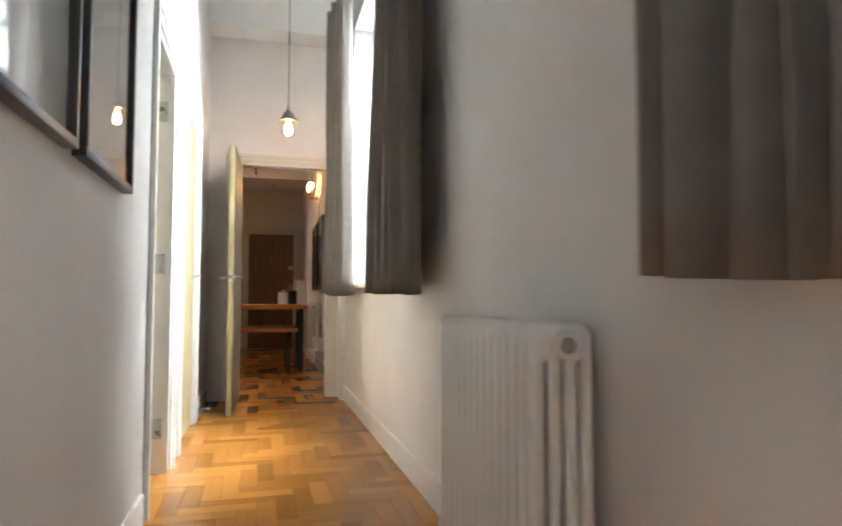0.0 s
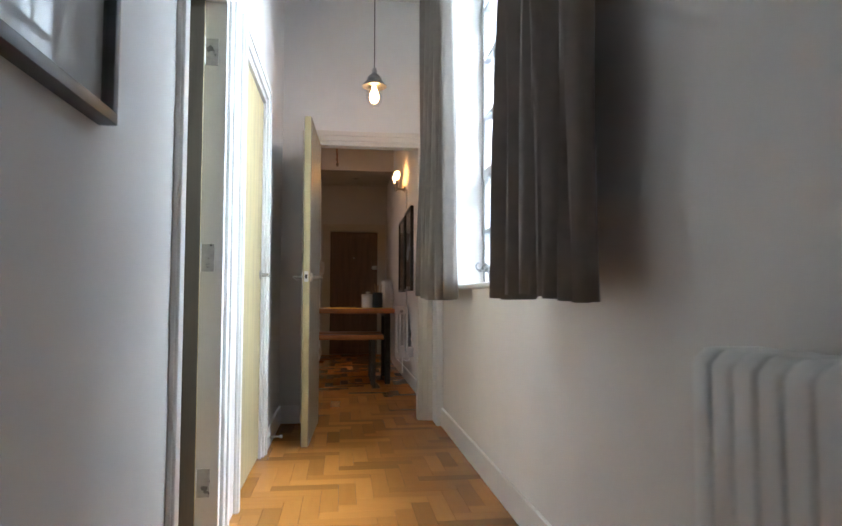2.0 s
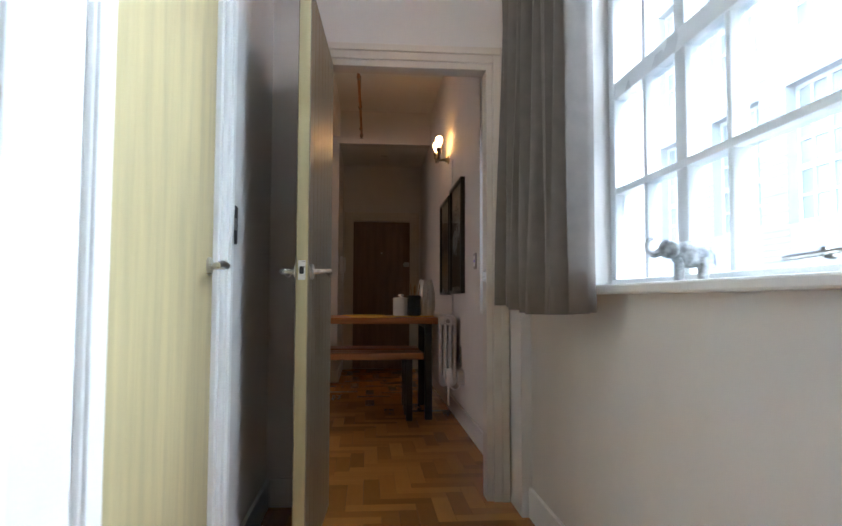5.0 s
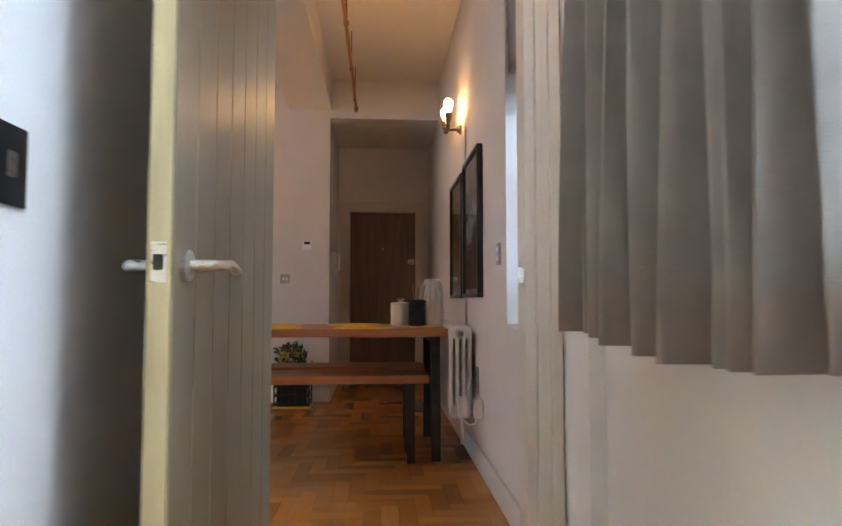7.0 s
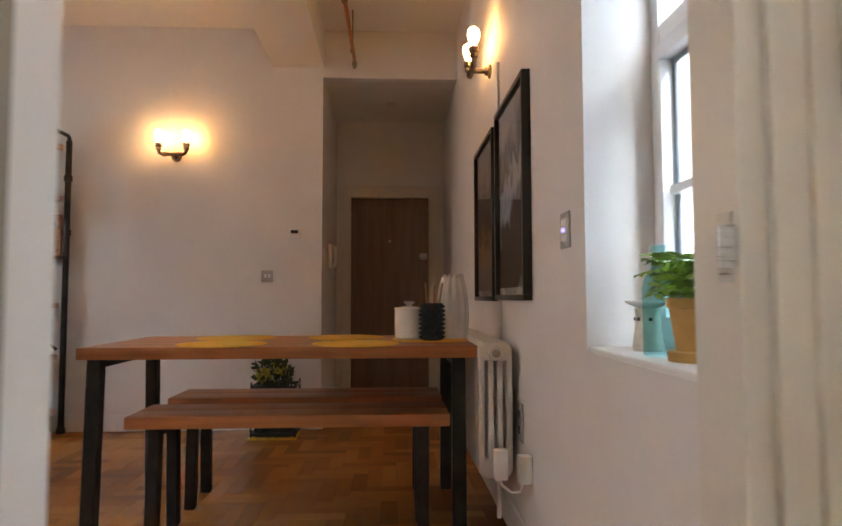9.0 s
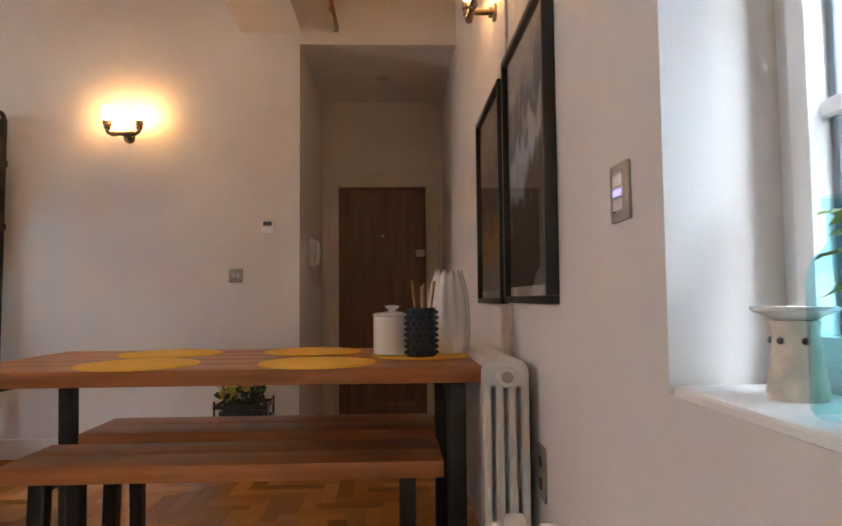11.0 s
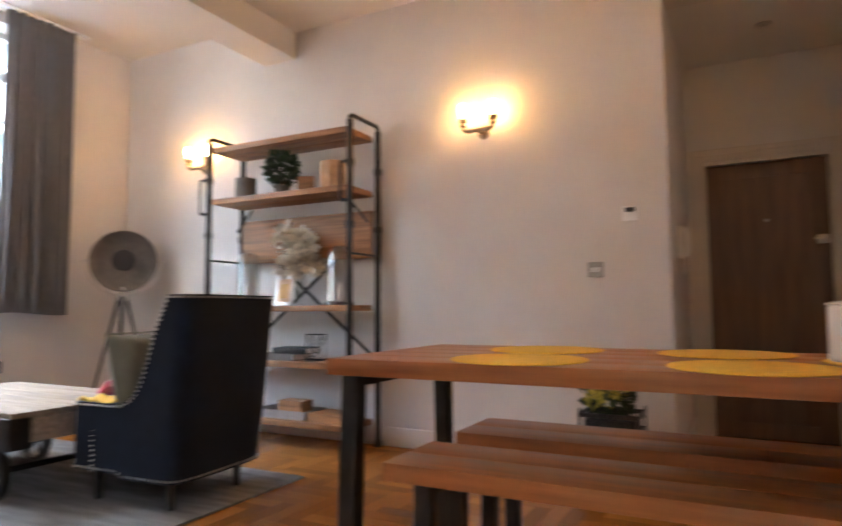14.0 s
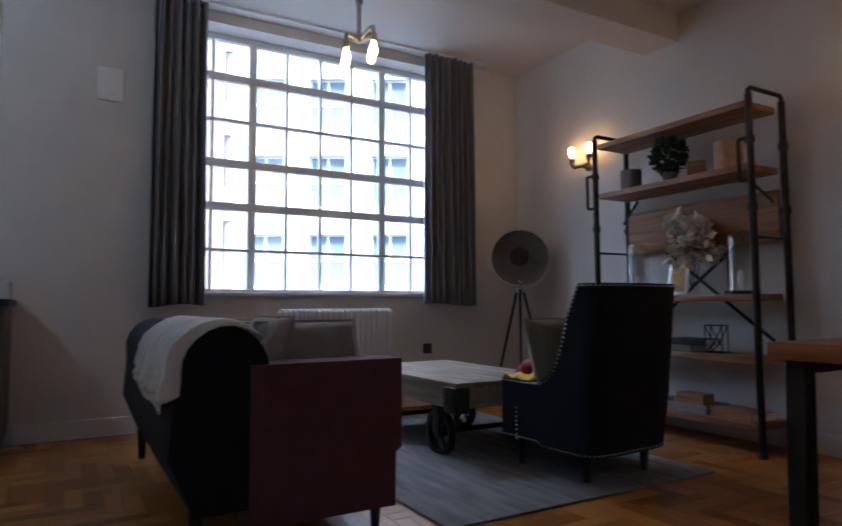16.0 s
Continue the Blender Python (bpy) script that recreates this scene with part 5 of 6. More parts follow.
def leaf_ball(b, c, r, n, size, seed, squash=1.0):
    rnd = random.Random(seed)
    for i in range(n):
        d = Vector((rnd.gauss(0, 1), rnd.gauss(0, 1), rnd.gauss(0, 1))).normalized()
        p = Vector(c) + Vector((d.x, d.y, d.z * squash)) * r * rnd.uniform(0.55, 1.05)
        side = d.cross(Vector((rnd.uniform(-1, 1), rnd.uniform(-1, 1), rnd.uniform(-1, 1)))).normalized()
        L = size * rnd.uniform(0.7, 1.3)
        tip = p + (d * 0.7 + side * 0.5 + Vector((0, 0, 0.2))).normalized() * L
        w = d.cross(side).normalized() * L * 0.32
        mid = (p + tip) / 2 + d * L * 0.12
        v = [b.verts.new(q) for q in (p, mid + w, tip, mid - w)]
        b.faces.new(v)
    return b


tp = thing("topiary", pose(-3.21, 8.85, 1.7155), "small dark green topiary ball in a pot", "plant")
b = bm_new()
add_lathe(b, [(0.035, 0), (0.05, 0.05), (0.055, 0.07), (0.04, 0.07)], 20)
part("pot", b, M_CONCRETE, tp)
b = bm_new()
add_tube(b, [(0, 0, 0.06), (0, 0, 0.14)], 0.008, 8)
part("stem", b, M_WOOD, tp)
tagged(part("foliage", leaf_ball(bm_new(), (0, 0, 0.19), 0.105, 420, 0.05, 5), M_LEAFDK, tp, "dense dark leaves"), kind="stuff")
b = bm_new()
add_box(b, -0.06, 0.06, -0.01, 0.01, 0, 0.13, 0.003, pose(0, 0, 0, 12))
of = mesh_ob("small_ornament", b, M_SHELFWOOD)
of.matrix_world = pose(-3.03, 8.90, 1.717, 0, 0, 20)
tagged(of, "small brown wooden plaque leaning on the shelf", "ornament")


def cloche(x, y, z, h):
    c = thing("glass_cloche", pose(x, y, z), "tall glass cloche on a dark round base", "cloche")
    b = bm_new()
    add_lathe(b, [(0.10, 0), (0.10, 0.018), (0.085, 0.024), (0.002, 0.024)], 32)
    part("base", b, M_BLACK, c, "dark turned base")
    b = bm_new()
    add_lathe(b, [(0.078, 0.025), (0.078, h - 0.06), (0.068, h - 0.025), (0.04, h - 0.006), (0.004, h)], 32, caps=False)
    g = part("dome", b, M_DOME, c, "clear glass dome")
    g.visible_shadow = False
    b = bm_new()
    add_lathe(b, [(0.022, 0.025), (0.022, 0.12), (0.016, 0.13), (0.016, 0.15)], 16)
    part("candle", b, M_WHITE, c, "short white candle")
    return c


cloche(-3.53, 8.87, 0.9405, 0.39)
cloche(-2.72, 8.86, 0.9405, 0.40)
fv = thing("flower_vase", pose(-3.10, 8.90, 0.9405), "cream flowers in a small glass vase", "flowers")
b = bm_new()
add_lathe(b, [(0.04, 0), (0.045, 0.05), (0.03, 0.11), (0.036, 0.14)], 20, caps=False)
part("vase", b, M_CLEAR, fv)
b = bm_new()
rnd = random.Random(9)
for i in range(9):
    add_tube(b, [(0, 0, 0.03), (rnd.uniform(-0.05, 0.05), rnd.uniform(-0.04, 0.04), 0.2), (rnd.uniform(-0.12, 0.12), rnd.uniform(-0.07, 0.07), rnd.uniform(0.3, 0.46))], 0.003, 5)
part("stems", b, M_LEAFDK, fv)
b = bm_new()
for i in range(30):
    c = (rnd.uniform(-0.14, 0.14), rnd.uniform(-0.08, 0.06), rnd.uniform(0.24, 0.52))
    leaf_ball(b, c, 0.034, 16, 0.07, i + 30)
tagged(part("blossoms", b, M_CREAMFL, fv, "cream blossoms"), kind="stuff")
pf = thing("photo_frame", pose(-3.15, 8.80, 0.9415, -10, 0, 0), "small silver photo frame with a pale picture", "photo frame")
part("frame", add_box(bm_new(), -0.08, 0.08, 0, 0.015, 0, 0.21, 0.006), M_STEEL, pf)
part("mount", add_box(bm_new(), -0.058, 0.058, -0.003, 0.0, 0.024, 0.186, 0.001), M_STICK, pf)
part("photo", add_box(bm_new(), -0.035, 0.035, -0.005, -0.003, 0.05, 0.15), M_TERRA, pf)


def block(name, m, w, d, h, material, label, category):
    ob = mesh_ob(name, add_box(bm_new(), -w / 2, w / 2, -d / 2, d / 2, 0, h, 0.004), material)
    ob.matrix_world = m
    return tagged(ob, label, category)


def book(m, w, d, h, material, label):
    k = thing("book", m, label, "book")
    part("pages", add_box(bm_new(), -w / 2 + 0.004, w / 2 - 0.004, -d / 2 + 0.003, d / 2 - 0.004, 0.004, h - 0.004), M_WHITE, k)
    for z in (0, h - 0.004):
        part("cover", add_box(bm_new(), -w / 2, w / 2, -d / 2, d / 2, z, z + 0.004, 0.001), material, k)
    part("spine", add_box(bm_new(), -w / 2, w / 2, -d / 2 - 0.003, -d / 2 + 0.001, 0.0, h, 0.001), material, k)


book(pose(-3.17, 8.86, 0.5705), 0.30, 0.2, 0.045, M_CONCRETE, "thick grey book lying on the lower shelf")
book(pose(-3.07, 8.86, 0.616, 0, 0, 6), 0.27, 0.19, 0.04, M_IRON, "dark book lying on another book")
wo = thing("wire_ornament", pose(-2.90, 8.85, 0.5705), "black wire geometric ornament", "ornament")
b = bm_new()
for p, q in (((-0.06, 0), (0.06, 0)), ((0.06, 0), (0.06, 0.17)), ((0.06, 0.17), (-0.06, 0.17)), ((-0.06, 0.17), (-0.06, 0)), ((-0.06, 0.17), (0, 0.05)), ((0.06, 0.17), (0, 0.05)), ((-0.06, 0), (0, 0.05))):
    for y in (-0.03, 0.03):
        add_tube(b, [(p[0], y, p[1] + 0.004), (q[0], y, q[1] + 0.004)], 0.004, 6)
for x, z in ((-0.06, 0.004), (0.06, 0.004), (0.06, 0.174), (-0.06, 0.174)):
    add_tube(b, [(x, -0.03, z), (x, 0.03, z)], 0.004, 6)
part("wires", b, M_BLACK, wo)
tr = thing("tray", pose(-3.13, 8.86, 0.1855), "shallow grey tray on the bottom shelf", "tray")
part("base", add_box(bm_new(), -0.22, 0.22, -0.12, 0.12, 0, 0.012, 0.003), M_CUSH, tr)
for a, c, d, e in ((-0.22, 0.22, -0.12, -0.108), (-0.22, 0.22, 0.108, 0.12), (-0.22, -0.208, -0.108, 0.108), (0.208, 0.22, -0.108, 0.108)):
    part("side", add_box(bm_new(), a, c, d, e, 0.012, 0.055, 0.003), M_CUSH, tr)
block("wooden_box", pose(-3.08, 8.86, 0.198), 0.20, 0.12, 0.10, M_SHELFWOOD, "small wooden box standing in the tray", "box")
book(pose(-2.74, 8.85, 0.1855, 0, 0, -8), 0.30, 0.21, 0.05, M_SHELFWOOD, "brown book lying on the bottom shelf")

# ---- basket with flowers by the far wall ----
bk = thing("plant_basket", pose(-0.97, 8.88, 0), "black slatted basket planter with yellow flowers", "planter")
part("drip_tray", add_box(bm_new(), -0.165, 0.165, -0.135, 0.135, 0.0, 0.012, 0.004), M_YELLOW, bk, "mustard tray")
part("inner_pot", add_box(bm_new(), -0.13, 0.13, -0.10, 0.10, 0.014, 0.33, 0.01), M_BLACK, bk)
for z in (0.025, 0.10, 0.18, 0.26, 0.345):
    for x0, x1, y0, y1 in ((-0.155, 0.155, -0.125, -0.115), (-0.155, 0.155, 0.115, 0.125), (-0.155, -0.145, -0.115, 0.115), (0.145, 0.155, -0.115, 0.115)):
        part("slat", add_box(bm_new(), x0, x1, y0, y1, z, z + 0.022, 0.002), M_BLACK, bk)
for i in range(6):
    x = -0.15 + i * 0.06
    part("upright", add_box(bm_new(), x - 0.006, x + 0.006, -0.1145, -0.106, 0.014, 0.39, 0.002), M_BLACK, bk)
    part("upright", add_box(bm_new(), x - 0.006, x + 0.006, 0.106, 0.1145, 0.014, 0.39, 0.002), M_BLACK, bk)
b = bm_new()
leaf_ball(b, (-0.02, 0, 0.44), 0.12, 160, 0.06, 21, 0.7)
tagged(part("leaves", b, M_LEAFDK, bk, "dark green leaves"), kind="stuff")
b = bm_new()
rnd = random.Random(12)
for i in range(8):
    leaf_ball(b, (rnd.uniform(-0.10, 0.08), rnd.uniform(-0.11, 0.0), rnd.uniform(0.40, 0.50)), 0.03, 40, 0.028, i + 60)
tagged(part("blossoms", b, M_FLOWER, bk, "clustered yellow blossoms"), kind="stuff")

# ---- dining window sill ----
pp = thing("potted_plant", pose(0.44, 5.60, DW[2] + 0.0155) @ Matrix.Scale(0.86, 4), "bright green fern in a mustard pot", "plant")
b = bm_new()
add_lathe(b, [(0.06, 0), (0.062, 0.022), (0.055, 0.024)], 28)
part("saucer", b, M_TERRA, pp)
b = bm_new()
add_lathe(b, [(0.042, 0.022), (0.056, 0.12), (0.062, 0.125), (0.062, 0.145), (0.054, 0.145), (0.05, 0.12), (0.002, 0.12)], 28)
part("pot", b, M_TERRA, pp)
b = bm_new()
rnd = random.Random(14)
for i in range(30):
    a = rnd.uniform(0, 6.28)
    L = rnd.uniform(0.07, 0.14)
    p0 = Vector((0, 0, 0.12))
    p1 = Vector((0.5 * L * math.cos(a), 0.5 * L * math.sin(a), 0.12 + rnd.uniform(0.05, 0.14)))
    p2 = Vector((L * math.cos(a), L * math.sin(a), p1.z - rnd.uniform(-0.02, 0.06)))
    add_tube(b, [p0, p1, p2], 0.0018, 4)
    for k in range(6):
        t = 0.25 + 0.75 * k / 5
        c = p0.lerp(p1, min(1, t * 2)) if t < 0.5 else p1.lerp(p2, t * 2 - 1)
        d = (p2 - p1).normalized()
        for s in (-1, 1):
            w = d.cross(Vector((0, 0, 1))).normalized() * s
            l = 0.062 * (1.1 - t * 0.5)
            v = [b.verts.new(c), b.verts.new(c + w * l * 0.5 + d * l * 0.35), b.verts.new(c + w * l + d * l * 0.25 + Vector((0, 0, -0.008))), b.verts.new(c + w * l * 0.5 - d * l * 0.1)]
            b.faces.new(v)
tagged(part("fronds", b, M_LEAF, pp, "bright green fronds"), kind="stuff")
gb = thing("glass_bottle", pose(0.42, 5.72, DW[2] + 0.0155), "square aqua glass bottle on the window sill", "bottle")
b = bm_new()
prof = [(0.032, 0), (0.036, 0.006), (0.036, 0.15), (0.03, 0.17), (0.014, 0.19), (0.014, 0.225), (0.018, 0.228), (0.018, 0.24)]
add_lathe(b, prof, 8, caps=False)
bo = part("body", b, M_AQUA, gb)
bo.visible_shadow = False
bu = thing("oil_burner", pose(0.45, 5.85, DW[2] + 0.0155), "small cream ceramic oil burner with a shallow dish", "oil burner")
b = bm_new()
add_lathe(b, [(0.034, 0), (0.036, 0.008), (0.03, 0.05), (0.027, 0.085), (0.03, 0.10)], 24)
part("stand", b, M_CREAMFL, bu)
b = bm_new()
add_lathe(b, [(0.02, 0.10), (0.05, 0.113), (0.052, 0.118), (0.046, 0.116), (0.002, 0.108)], 28)
part("dish", b, M_WHITE, bu)
for a in (150, 200, 260):
    b = bm_new()
    bmesh.ops.create_icosphere(b, subdivisions=2, radius=0.005, matrix=Matrix.Translation((0.0275 * math.cos(radians(a)), 0.0275 * math.sin(radians(a)), 0.075)))
    part("vent_hole", b, M_BLACK, bu)

# roman blind bunched at the dining window head
bl = thing("roman_blind", pose(0.42, (DW[0] + DW[1]) / 2, 0), "dark grey fabric blind drawn up in folds", "blind")
for i, (x, z) in enumerate(((-0.045, 1.975), (-0.003, 1.915), (0.039, 1.865))):
    part("fold", soft_box(x - 0.016, x + 0.016, -0.37, 0.37, z, 2.50 + 0.018 * i, 0.012, 3), M_CURTG, bl)
part("head_rail", add_box(bm_new(), -0.06, 0.055, -0.37, 0.37, 2.495, 2.598, 0.004), M_UPVC, bl)

# ---- hall window sill: elephant ----
el = bm_new()


def blob(b, c, s, rot=(0, 0, 0)):
    bmesh.ops.create_icosphere(b, subdivisions=3, radius=1.0, matrix=pose(*c, *rot) @ Matrix.Diagonal((*s, 1)))


# body, head, ears, legs, tusks, trunk and tail in one cast
blob(el, (0, 0, 0.085), (0.034, 0.058, 0.042))
blob(el, (0, 0.062, 0.103), (0.024, 0.028, 0.03))
for sx in (-1, 1):
    blob(el, (sx * 0.026, 0.052, 0.10), (0.006, 0.022, 0.026), (0, 0, sx * 15))
    for y in (-0.035, 0.032):
        add_tube(el, [(sx * 0.019, y, 0.0), (sx * 0.018, y, 0.02), (sx * 0.017, y, 0.075)], 0.0135, 10)
    add_tube(el, [(sx * 0.012, 0.08, 0.085), (sx * 0.015, 0.10, 0.078), (sx * 0.014, 0.115, 0.084)], 0.004, 6, 0.0015)
add_tube(el, [(0, 0.082, 0.10), (0, 0.10, 0.088), (0, 0.118, 0.095), (0, 0.124, 0.115), (0, 0.116, 0.132), (0, 0.104, 0.136)], 0.011, 8, 0.005)
add_tube(el, [(0, -0.056, 0.10), (0, -0.068, 0.08), (0, -0.07, 0.05)], 0.004, 6, 0.003)
eo = mesh_ob("elephant_figurine", el, M_SILVER, True)
eo.matrix_world = pose(0.43, 3.62, HW[2] + 0.0205, 0, 0, 68) @ Matrix.Scale(0.8, 4)
tagged(eo, "silver elephant figurine with raised trunk on the sill", "figurine")

# ---- ceiling pipework, phone, downlight ----
sp = thing("sprinkler_pipe", pose(0, 0, 0), "rust-brown pipe run below the ceiling", "pipe")
b = bm_new()
add_tube(b, [(-0.80, 6.78, 2.73), (-0.46, 6.78, 2.73), (-0.44, 6.80, 2.73), (-0.43, 8.93, 2.73)], 0.013, 10)
part("pipe", b, M_WOOD, sp)
for y in (7.2, 8.0, 8.75):
    b = bm_new()
    add_tube(b, [(-0.435, y, 2.73), (-0.435, y, ZC - 0.001)], 0.006, 8)
    add_tube(b, [(-0.435, y - 0.012, 2.73), (-0.435, y + 0.012, 2.73)], 0.019, 10)
    part("clip", b, M_PIPE, sp)
b = bm_new()
add_lathe(b, [(0.012, 0), (0.02, -0.01), (0.02, -0.03), (0.008, -0.045), (0.018, -0.05)], 14, pose(-0.43, 8.93, 2.725))
part("sprinkler_head", b, M_PIPE, sp)
ph = thing("entry_phone", pose(-0.68, 9.62, 1.32, 0, 0, -90), "white entry phone with a handset on the wall", "phone")
part("base", add_box(bm_new(), -0.045, 0.045, 0.001, 0.03, -0.10, 0.10, 0.006), M_PLAST, ph)
b = bm_new()
add_tube(b, [(0, 0.045, -0.09), (0, 0.055, -0.05), (0, 0.055, 0.05), (0, 0.045, 0.09)], 0.016, 10)
part("handset", b, M_PLAST, ph)
b = bm_new()
add_tube(b, [(0.01, 0.04, -0.09), (0.015, 0.04, -0.16), (0.0, 0.03, -0.20), (-0.01, 0.02, -0.10)], 0.004, 6)
part("cord", b, M_PLAST, ph)
dl = thing("downlight", pose(-0.16, 9.78, 2.68), "round recessed ceiling downlight, off", "downlight")
b = bm_new()
add_lathe(b, [(0.048, 0.0), (0.048, -0.006), (0.036, -0.008), (0.034, -0.001)], 28)
part("trim_ring", b, M_STEEL, dl)
b = bm_new()
add_lathe(b, [(0.033, -0.001), (0.033, -0.003), (0.002, -0.003)], 24)
part("lens", b, M_CLEAR, dl)
ds = thing("door_stop", pose(XL + 0.016, 4.32, 0.06, 0, 0, -90), "steel door stop on the skirting board", "door stop")
b = bm_new()
add_tube(b, [(0, 0.0, 0), (0, 0.06, 0)], 0.006, 8)
part("rod", b, M_STEEL, ds)
b = bm_new()
add_tube(b, [(0, 0.06, 0), (0, 0.075, 0)], 0.010, 10)
part("buffer", b, M_WHITE, ds)
sw = thing("radiator_plug", pose(XR, 6.66, 0.30, 0, 0, 90), "white plug and flex at the radiator's end", "plug")
part("plug", add_box(bm_new(), -0.025, 0.025, 0.001, 0.05, 0, 0.10, 0.006), M_PLAST, sw)
part("control_box", add_box(bm_new(), 0.03, 0.075, 0.08, 0.13, 0.0, 0.11, 0.006), M_PLAST, sw)
b = bm_new()
add_tube(b, [(0, 0.03, 0), (0.005, 0.04, -0.03), (0.03, 0.07, -0.04), (0.05, 0.10, -0.02), (0.052, 0.105, 0.0)], 0.005, 8)
part("flex", b, M_PLAST, sw)

# ---- kitchen run end ----
kd = thing("downlight", pose(-3.85, 3.4, ZB), "round recessed kitchen ceiling downlight, lit", "downlight")
b = bm_new()
add_lathe(b, [(0.048, 0.0), (0.048, -0.006), (0.036, -0.008), (0.034, -0.001)], 28)
part("trim_ring", b, M_STEEL, kd)

ku = thing("kitchen_unit", pose(XW, 4.93, 0), "dark kitchen base unit against the window wall", "kitchen unit")
part("carcass", add_box(bm_new(), 0.02, 0.58, -2.4, 0.0, 0.10, 0.888, 0.003), M_CONCRETE, ku)
part("plinth", add_box(bm_new(), 0.02, 0.53, -2.4, -0.02, 0.0, 0.099), M_BLACK, ku)
for i in range(4):
    d = part("door", add_box(bm_new(), 0.5805, 0.60, -2.4 + i * 0.6 + 0.002, -1.8 + i * 0.6 - 0.002, 0.11, 0.885, 0.003), M_CONCRETE, ku)
wt2 = mesh_ob("worktop", add_box(bm_new(), XW + 0.001, XW + 0.63, 2.5, 4.95, 0.889, 0.93, 0.004), M_IRON)
tagged(wt2, "dark kitchen worktop with a square edge", "worktop")
block("bread_bin", pose(XW + 0.25, 4.80, 0.9305), 0.22, 0.26, 0.11, M_PLAST, "pale box at the end of the worktop", "box")


# ---- outside ----
structure("ground", boxes((-400, 400, -400, 400, -5.2, -5.0)), M_STREET, "grey asphalt street far below", "ground")


def facade(name, m, w, h, cols, rows, wall_mat, label, win_w, win_h, z0=0.6, panes=(2, 2), glass=None):
    """A building front: x along it, y towards the viewer, with real recessed windows."""
    f = thing(name, m, label, "building")
    bm = bm_new()
    cw, rh = w / cols, h / rows
    dep = 0.25
    for c in range(cols + 1):
        x0 = -w / 2 if c == 0 else -w / 2 + c * cw - (cw - win_w) / 2
        x1 = w / 2 if c == cols else -w / 2 + c * cw + (cw - win_w) / 2
        add_box(bm, x0, x1, -6.0, 0, 0, h)
    for r in range(rows + 1):
        a = 0 if r == 0 else (r - 1) * rh + z0 + win_h
        b = h if r == rows else r * rh + z0
        for c in range(cols):
            x0 = -w / 2 + c * cw + (cw - win_w) / 2
            add_box(bm, x0, x0 + win_w, -6.0, -0.004, a, b)
    part("wall", bm, wall_mat, f, smooth=False)
    part("roof", add_box(bm_new(), -w / 2 - 0.2, w / 2 + 0.2, -6.2, 0.25, h, h + 0.4), M_FACADE, f, smooth=False)
    src = None
    for r in range(rows):
        for c in range(cols):
            x0 = -w / 2 + c * cw + (cw - win_w) / 2
            if src is None:
                b = bm_new()
                t = 0.07
                for p, q, d, e in ((0, win_w, 0, t), (0, win_w, win_h - t, win_h), (0, t, t, win_h - t), (win_w - t, win_w, t, win_h - t)):
                    add_box(b, p, q, -dep, -dep + 0.06, d, e)
                nx, nz = panes
                for i in range(1, nx):
                    u, g = win_w * i / nx, 0.045 if i == nx // 2 else 0.022
                    add_box(b, u - g, u + g, -dep + 0.001, -dep + 0.062, t, win_h - t)
                for i in range(1, nz):
                    v, g = win_h * i / nz, 0.05 if i == nz // 2 else 0.022
                    add_box(b, t, win_w - t, -dep + 0.002, -dep + 0.058, v - g, v + g)
                fr = mesh_ob("window", b, M_UPVC)
                pn = mesh_ob("pane", add_box(bm_new(), 0.03, win_w - 0.03, -dep + 0.02, -dep + 0.03, 0.03, win_h - 0.03), glass or M_FGLASS)
                src = (fr.data, pn.data)
            else:
                fr, pn = new("window", src[0]), new("pane", src[1])
            fr.parent, pn.parent = f, fr
            fr.location = (x0, 0, r * rh + z0)
    return f


facade("apartment_building", pose(-24, 3.5, -5, 0, 0, -90), 18, 26, 6, 8, M_BRICK, "brick apartment block across the street", 1.5, 2.0)
facade("apartment_building", pose(-19, 20.0, -5, 0, 0, -118), 26, 24, 11, 8, M_FACADE, "pale apartment block with tall windows", 1.4, 2.0)
# white front: unseen upper storeys added to block sky from the east windows
facade("apartment_building", pose(7.0, 4.5, -5, 0, 0, 90), 26, 34, 11, 10, M_BRICKW, "white painted brick building across the yard", 1.62, 2.45, 0.45, (4, 5), M_PALEGLASS)
# courses on the white brick front
ws = thing("brick_courses", pose(7.0, 4.5, -5, 0, 0, 90), "protruding brick courses of the white facade", "brickwork", kind="stuff")
b = bm_new()
for i in range(300):
    z = 0.2 + i * 0.11
    for c in range(12):
        x0 = -13 + c * 26 / 11 - (26 / 11 - 1.62) / 2 if c else -13
        x1 = min(13, -13 + c * 26 / 11 + (26 / 11 - 1.62) / 2)
        v = [b.verts.new(p) for p in ((x0, 0.004, z), (x1, 0.004, z), (x1, 0.012, z + 0.045), (x0, 0.012, z + 0.045), (x0, 0.004, z + 0.09), (x1, 0.004, z + 0.09))]
        b.faces.new(v[:4])
        b.faces.new((v[3], v[2], v[5], v[4]))
part("courses", b, M_BRICKW, ws, smooth=False)


# ---- parquet ----
FW, FN = 0.078, 4
FL = FW * FN
ROOMS = [(XL, XR, YS, YE1), (XW, XR, YE1, YF), (-0.68, XR + 0.1, YF, YD), (XW, -1.6, YK, YE1), (-1.45, XL, 0.5, YE1 - 0.1)]


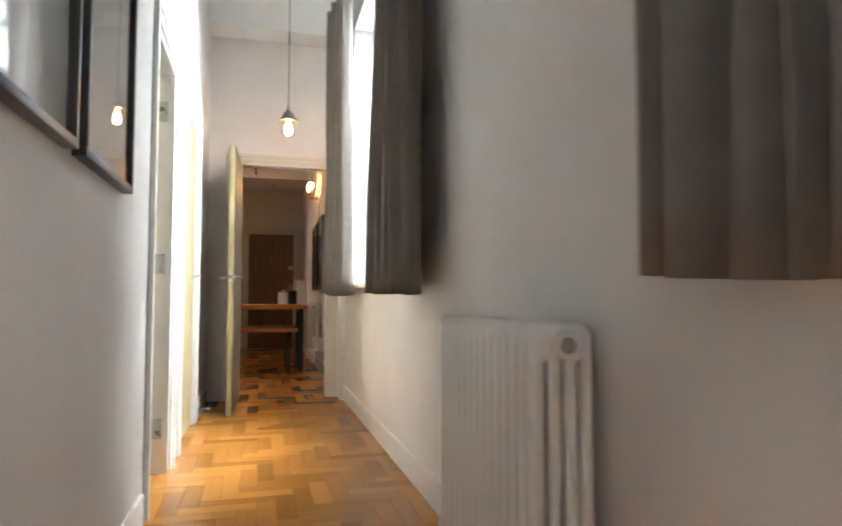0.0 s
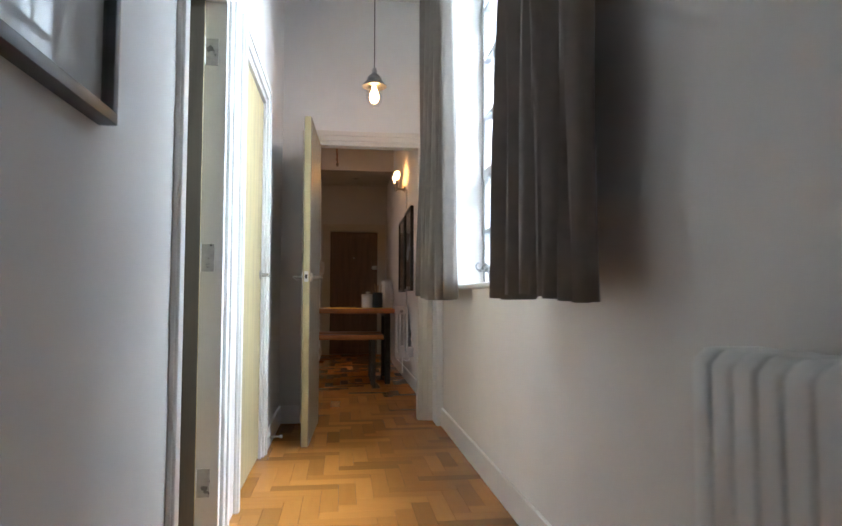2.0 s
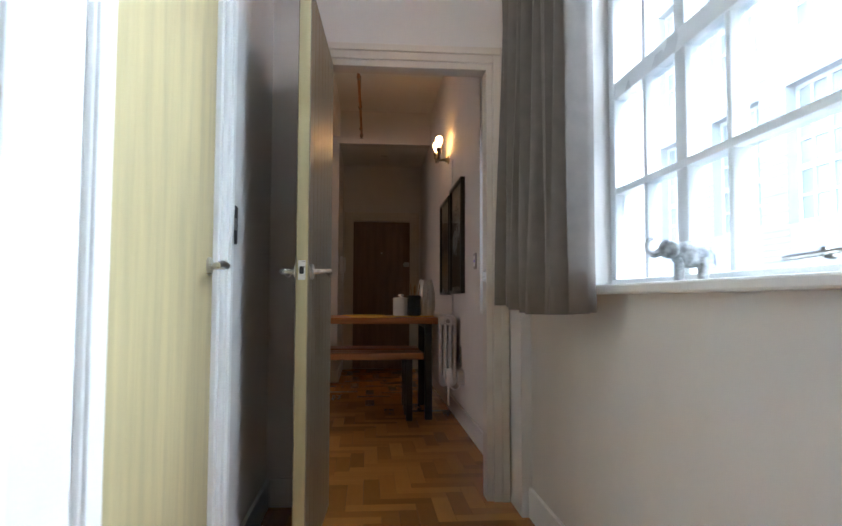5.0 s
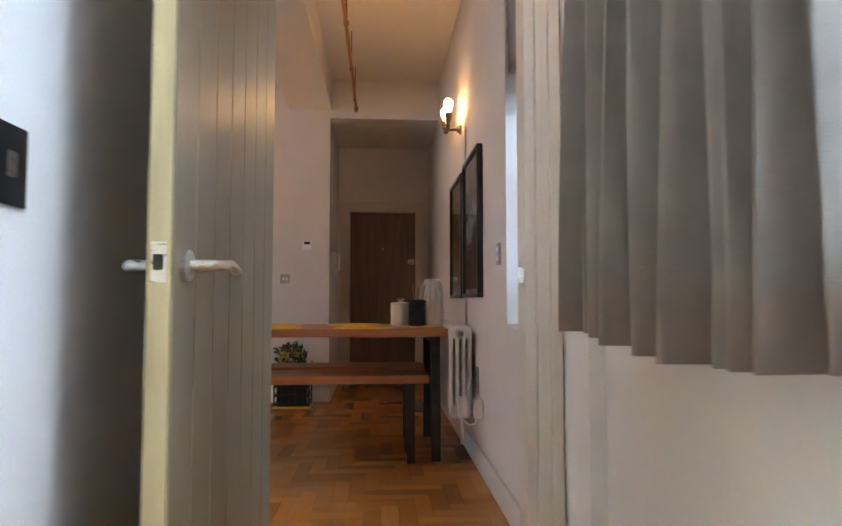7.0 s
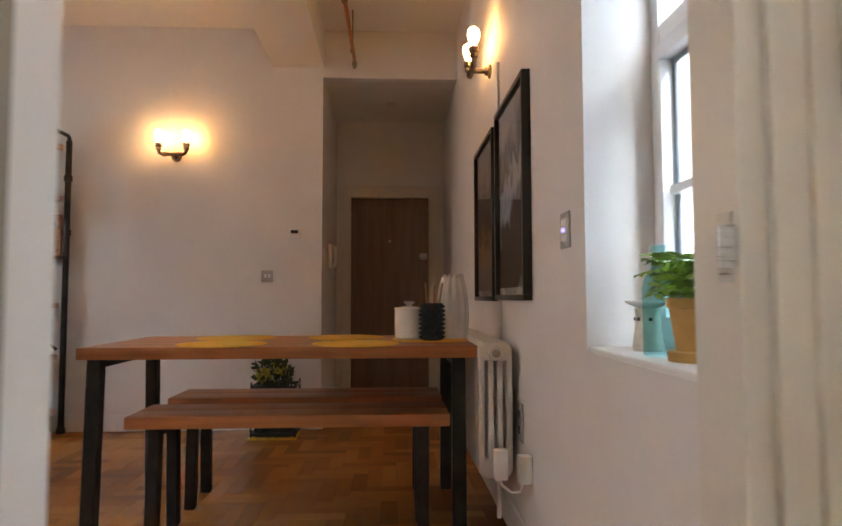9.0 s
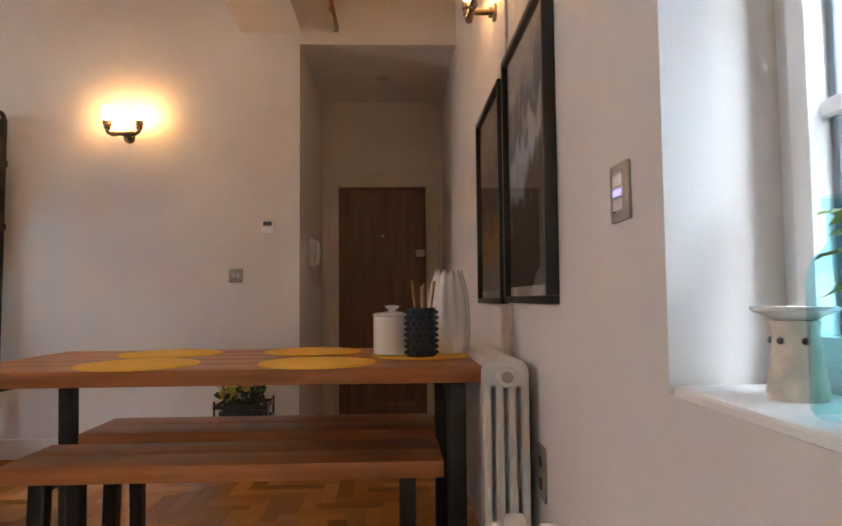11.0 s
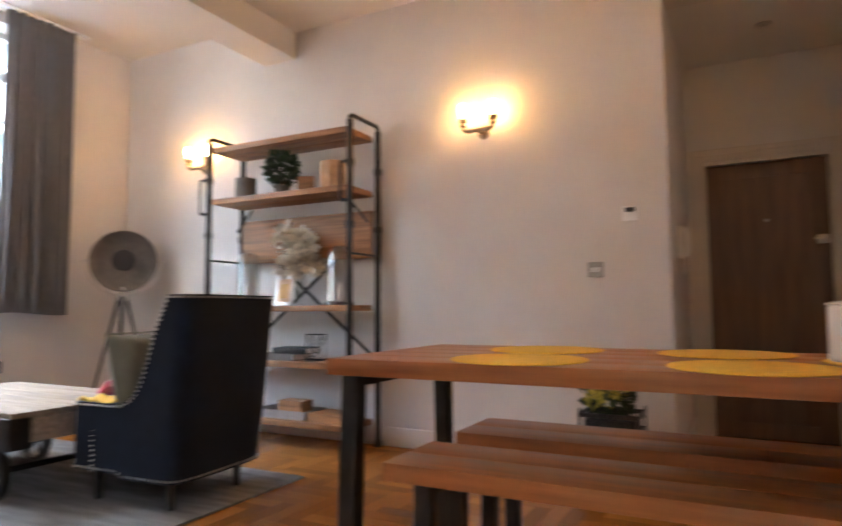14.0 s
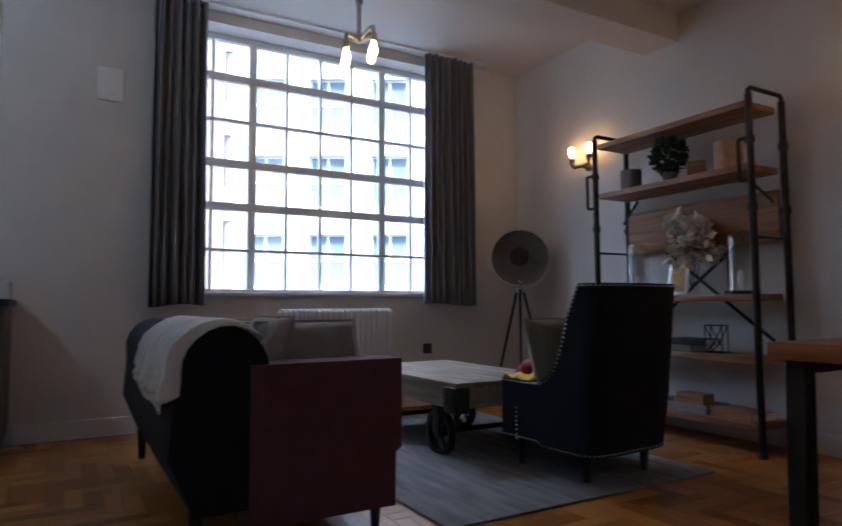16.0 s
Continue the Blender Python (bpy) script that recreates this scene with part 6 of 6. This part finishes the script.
def clip(x0, x1, y0, y1):
    """The part of a block inside the building, or None where no room is near."""
    cx, cy = (x0 + x1) / 2, (y0 + y1) / 2
    for a, b2, c, d in ROOMS:
        if a - 0.15 <= cx <= b2 + 0.15 and c - 0.15 <= cy <= d + 0.15:
            x0, x1, y0, y1 = max(x0, XW - 0.1), min(x1, XR + 0.15), max(y0, YS - 0.05), min(y1, YD + 0.1)
            return (x0, x1, y0, y1) if x1 - x0 > 0.01 and y1 - y0 > 0.01 else None
    return None


rects = []
for j in range(-44, 45):
    for k in range(-125, 126):
        for kind in (0, 1):
            if kind == 0:
                cx, cy = k + j * FN, k - j * FN
                r = (cx * FW, (cx + FN) * FW, cy * FW, (cy + 1) * FW)
            else:
                cx, cy = k + FN + j * FN, k - FN + 1 - j * FN
                r = (cx * FW, (cx + 1) * FW, cy * FW, (cy + FN) * FW)
            r = (r[0] - 2.0, r[1] - 2.0, r[2] + 4.0, r[3] + 4.0)
            if r[1] < XW - 0.1 or r[0] > XR + 0.15 or r[3] < YS or r[2] > YD:
                continue
            c = clip(*r)
            if c:
                rects.append(c)
near = [r for r in rects if XL - 0.1 < (r[0] + r[1]) / 2 < XR + 0.1 and 2.4 < (r[2] + r[3]) / 2 < 7.3]
near = near[:300]
near_set = set(near)
floor = tagged(new("floor"), "oak block parquet floor laid in herringbone", "floor", kind="structure")
share = {}
prnd = random.Random(6)


def block_mesh(w, d):
    key = (round(w, 3), round(d, 3))
    if key not in share:
        b = bm_new()
        add_box(b, -w / 2 + 0.0005, w / 2 - 0.0005, -d / 2 + 0.0005, d / 2 - 0.0005, -0.006, 0.0)
        top = [f for f in b.faces if f.normal.z > 0.5]
        bmesh.ops.inset_region(b, faces=top, thickness=0.0016, depth=0.0)
        for v in {v for f in top for v in f.verts}:
            v.co.z += 0.0005
        me = bpy.data.meshes.new("block")
        b.to_mesh(me)
        b.free()
        me.materials.append(M_PARQ if w >= d else M_PARQV)
        share[key] = me
    return share[key]


for r in near:
    ob = new("block", block_mesh(r[1] - r[0], r[3] - r[2]))
    ob.location = ((r[0] + r[1]) / 2, (r[2] + r[3]) / 2, prnd.uniform(-0.0003, 0.0002))
    ob.rotation_euler = (prnd.uniform(-0.0007, 0.0007), prnd.uniform(-0.0007, 0.0007), 0)
    ob.parent = floor
vv, ff, turns = [], [], []
for r in rects:
    if r in near_set:
        continue
    n0 = len(vv)
    z = prnd.uniform(-0.0003, 0.0002)
    tx, ty = prnd.uniform(-0.0007, 0.0007), prnd.uniform(-0.0007, 0.0007)
    cx, cy = (r[0] + r[1]) / 2, (r[2] + r[3]) / 2
    for g, zz in ((0.0005, -0.006), (0.0005, 0.0), (0.002, 0.0005)):
        for x, y in ((r[0] + g, r[2] + g), (r[1] - g, r[2] + g), (r[1] - g, r[3] - g), (r[0] + g, r[3] - g)):
            vv.append((x, y, zz + (z + (x - cx) * tx + (y - cy) * ty if zz >= 0 else 0)))
    for lo in (0, 4):
        for k in range(4):
            ff.append((n0 + lo + k, n0 + lo + (k + 1) % 4, n0 + lo + 4 + (k + 1) % 4, n0 + lo + 4 + k))
    ff.append((n0 + 8, n0 + 9, n0 + 10, n0 + 11))
    turns += [0 if r[1] - r[0] >= r[3] - r[2] else 1] * 9
me = bpy.data.meshes.new("parquet_rest")
me.from_pydata(vv, [], ff)
me.materials.append(M_PARQ)
me.materials.append(M_PARQV)
me.polygons.foreach_set("material_index", turns)
rest = new("parquet_rest", me)
rest.parent = floor
tagged(rest, "oak parquet blocks", kind="stuff")
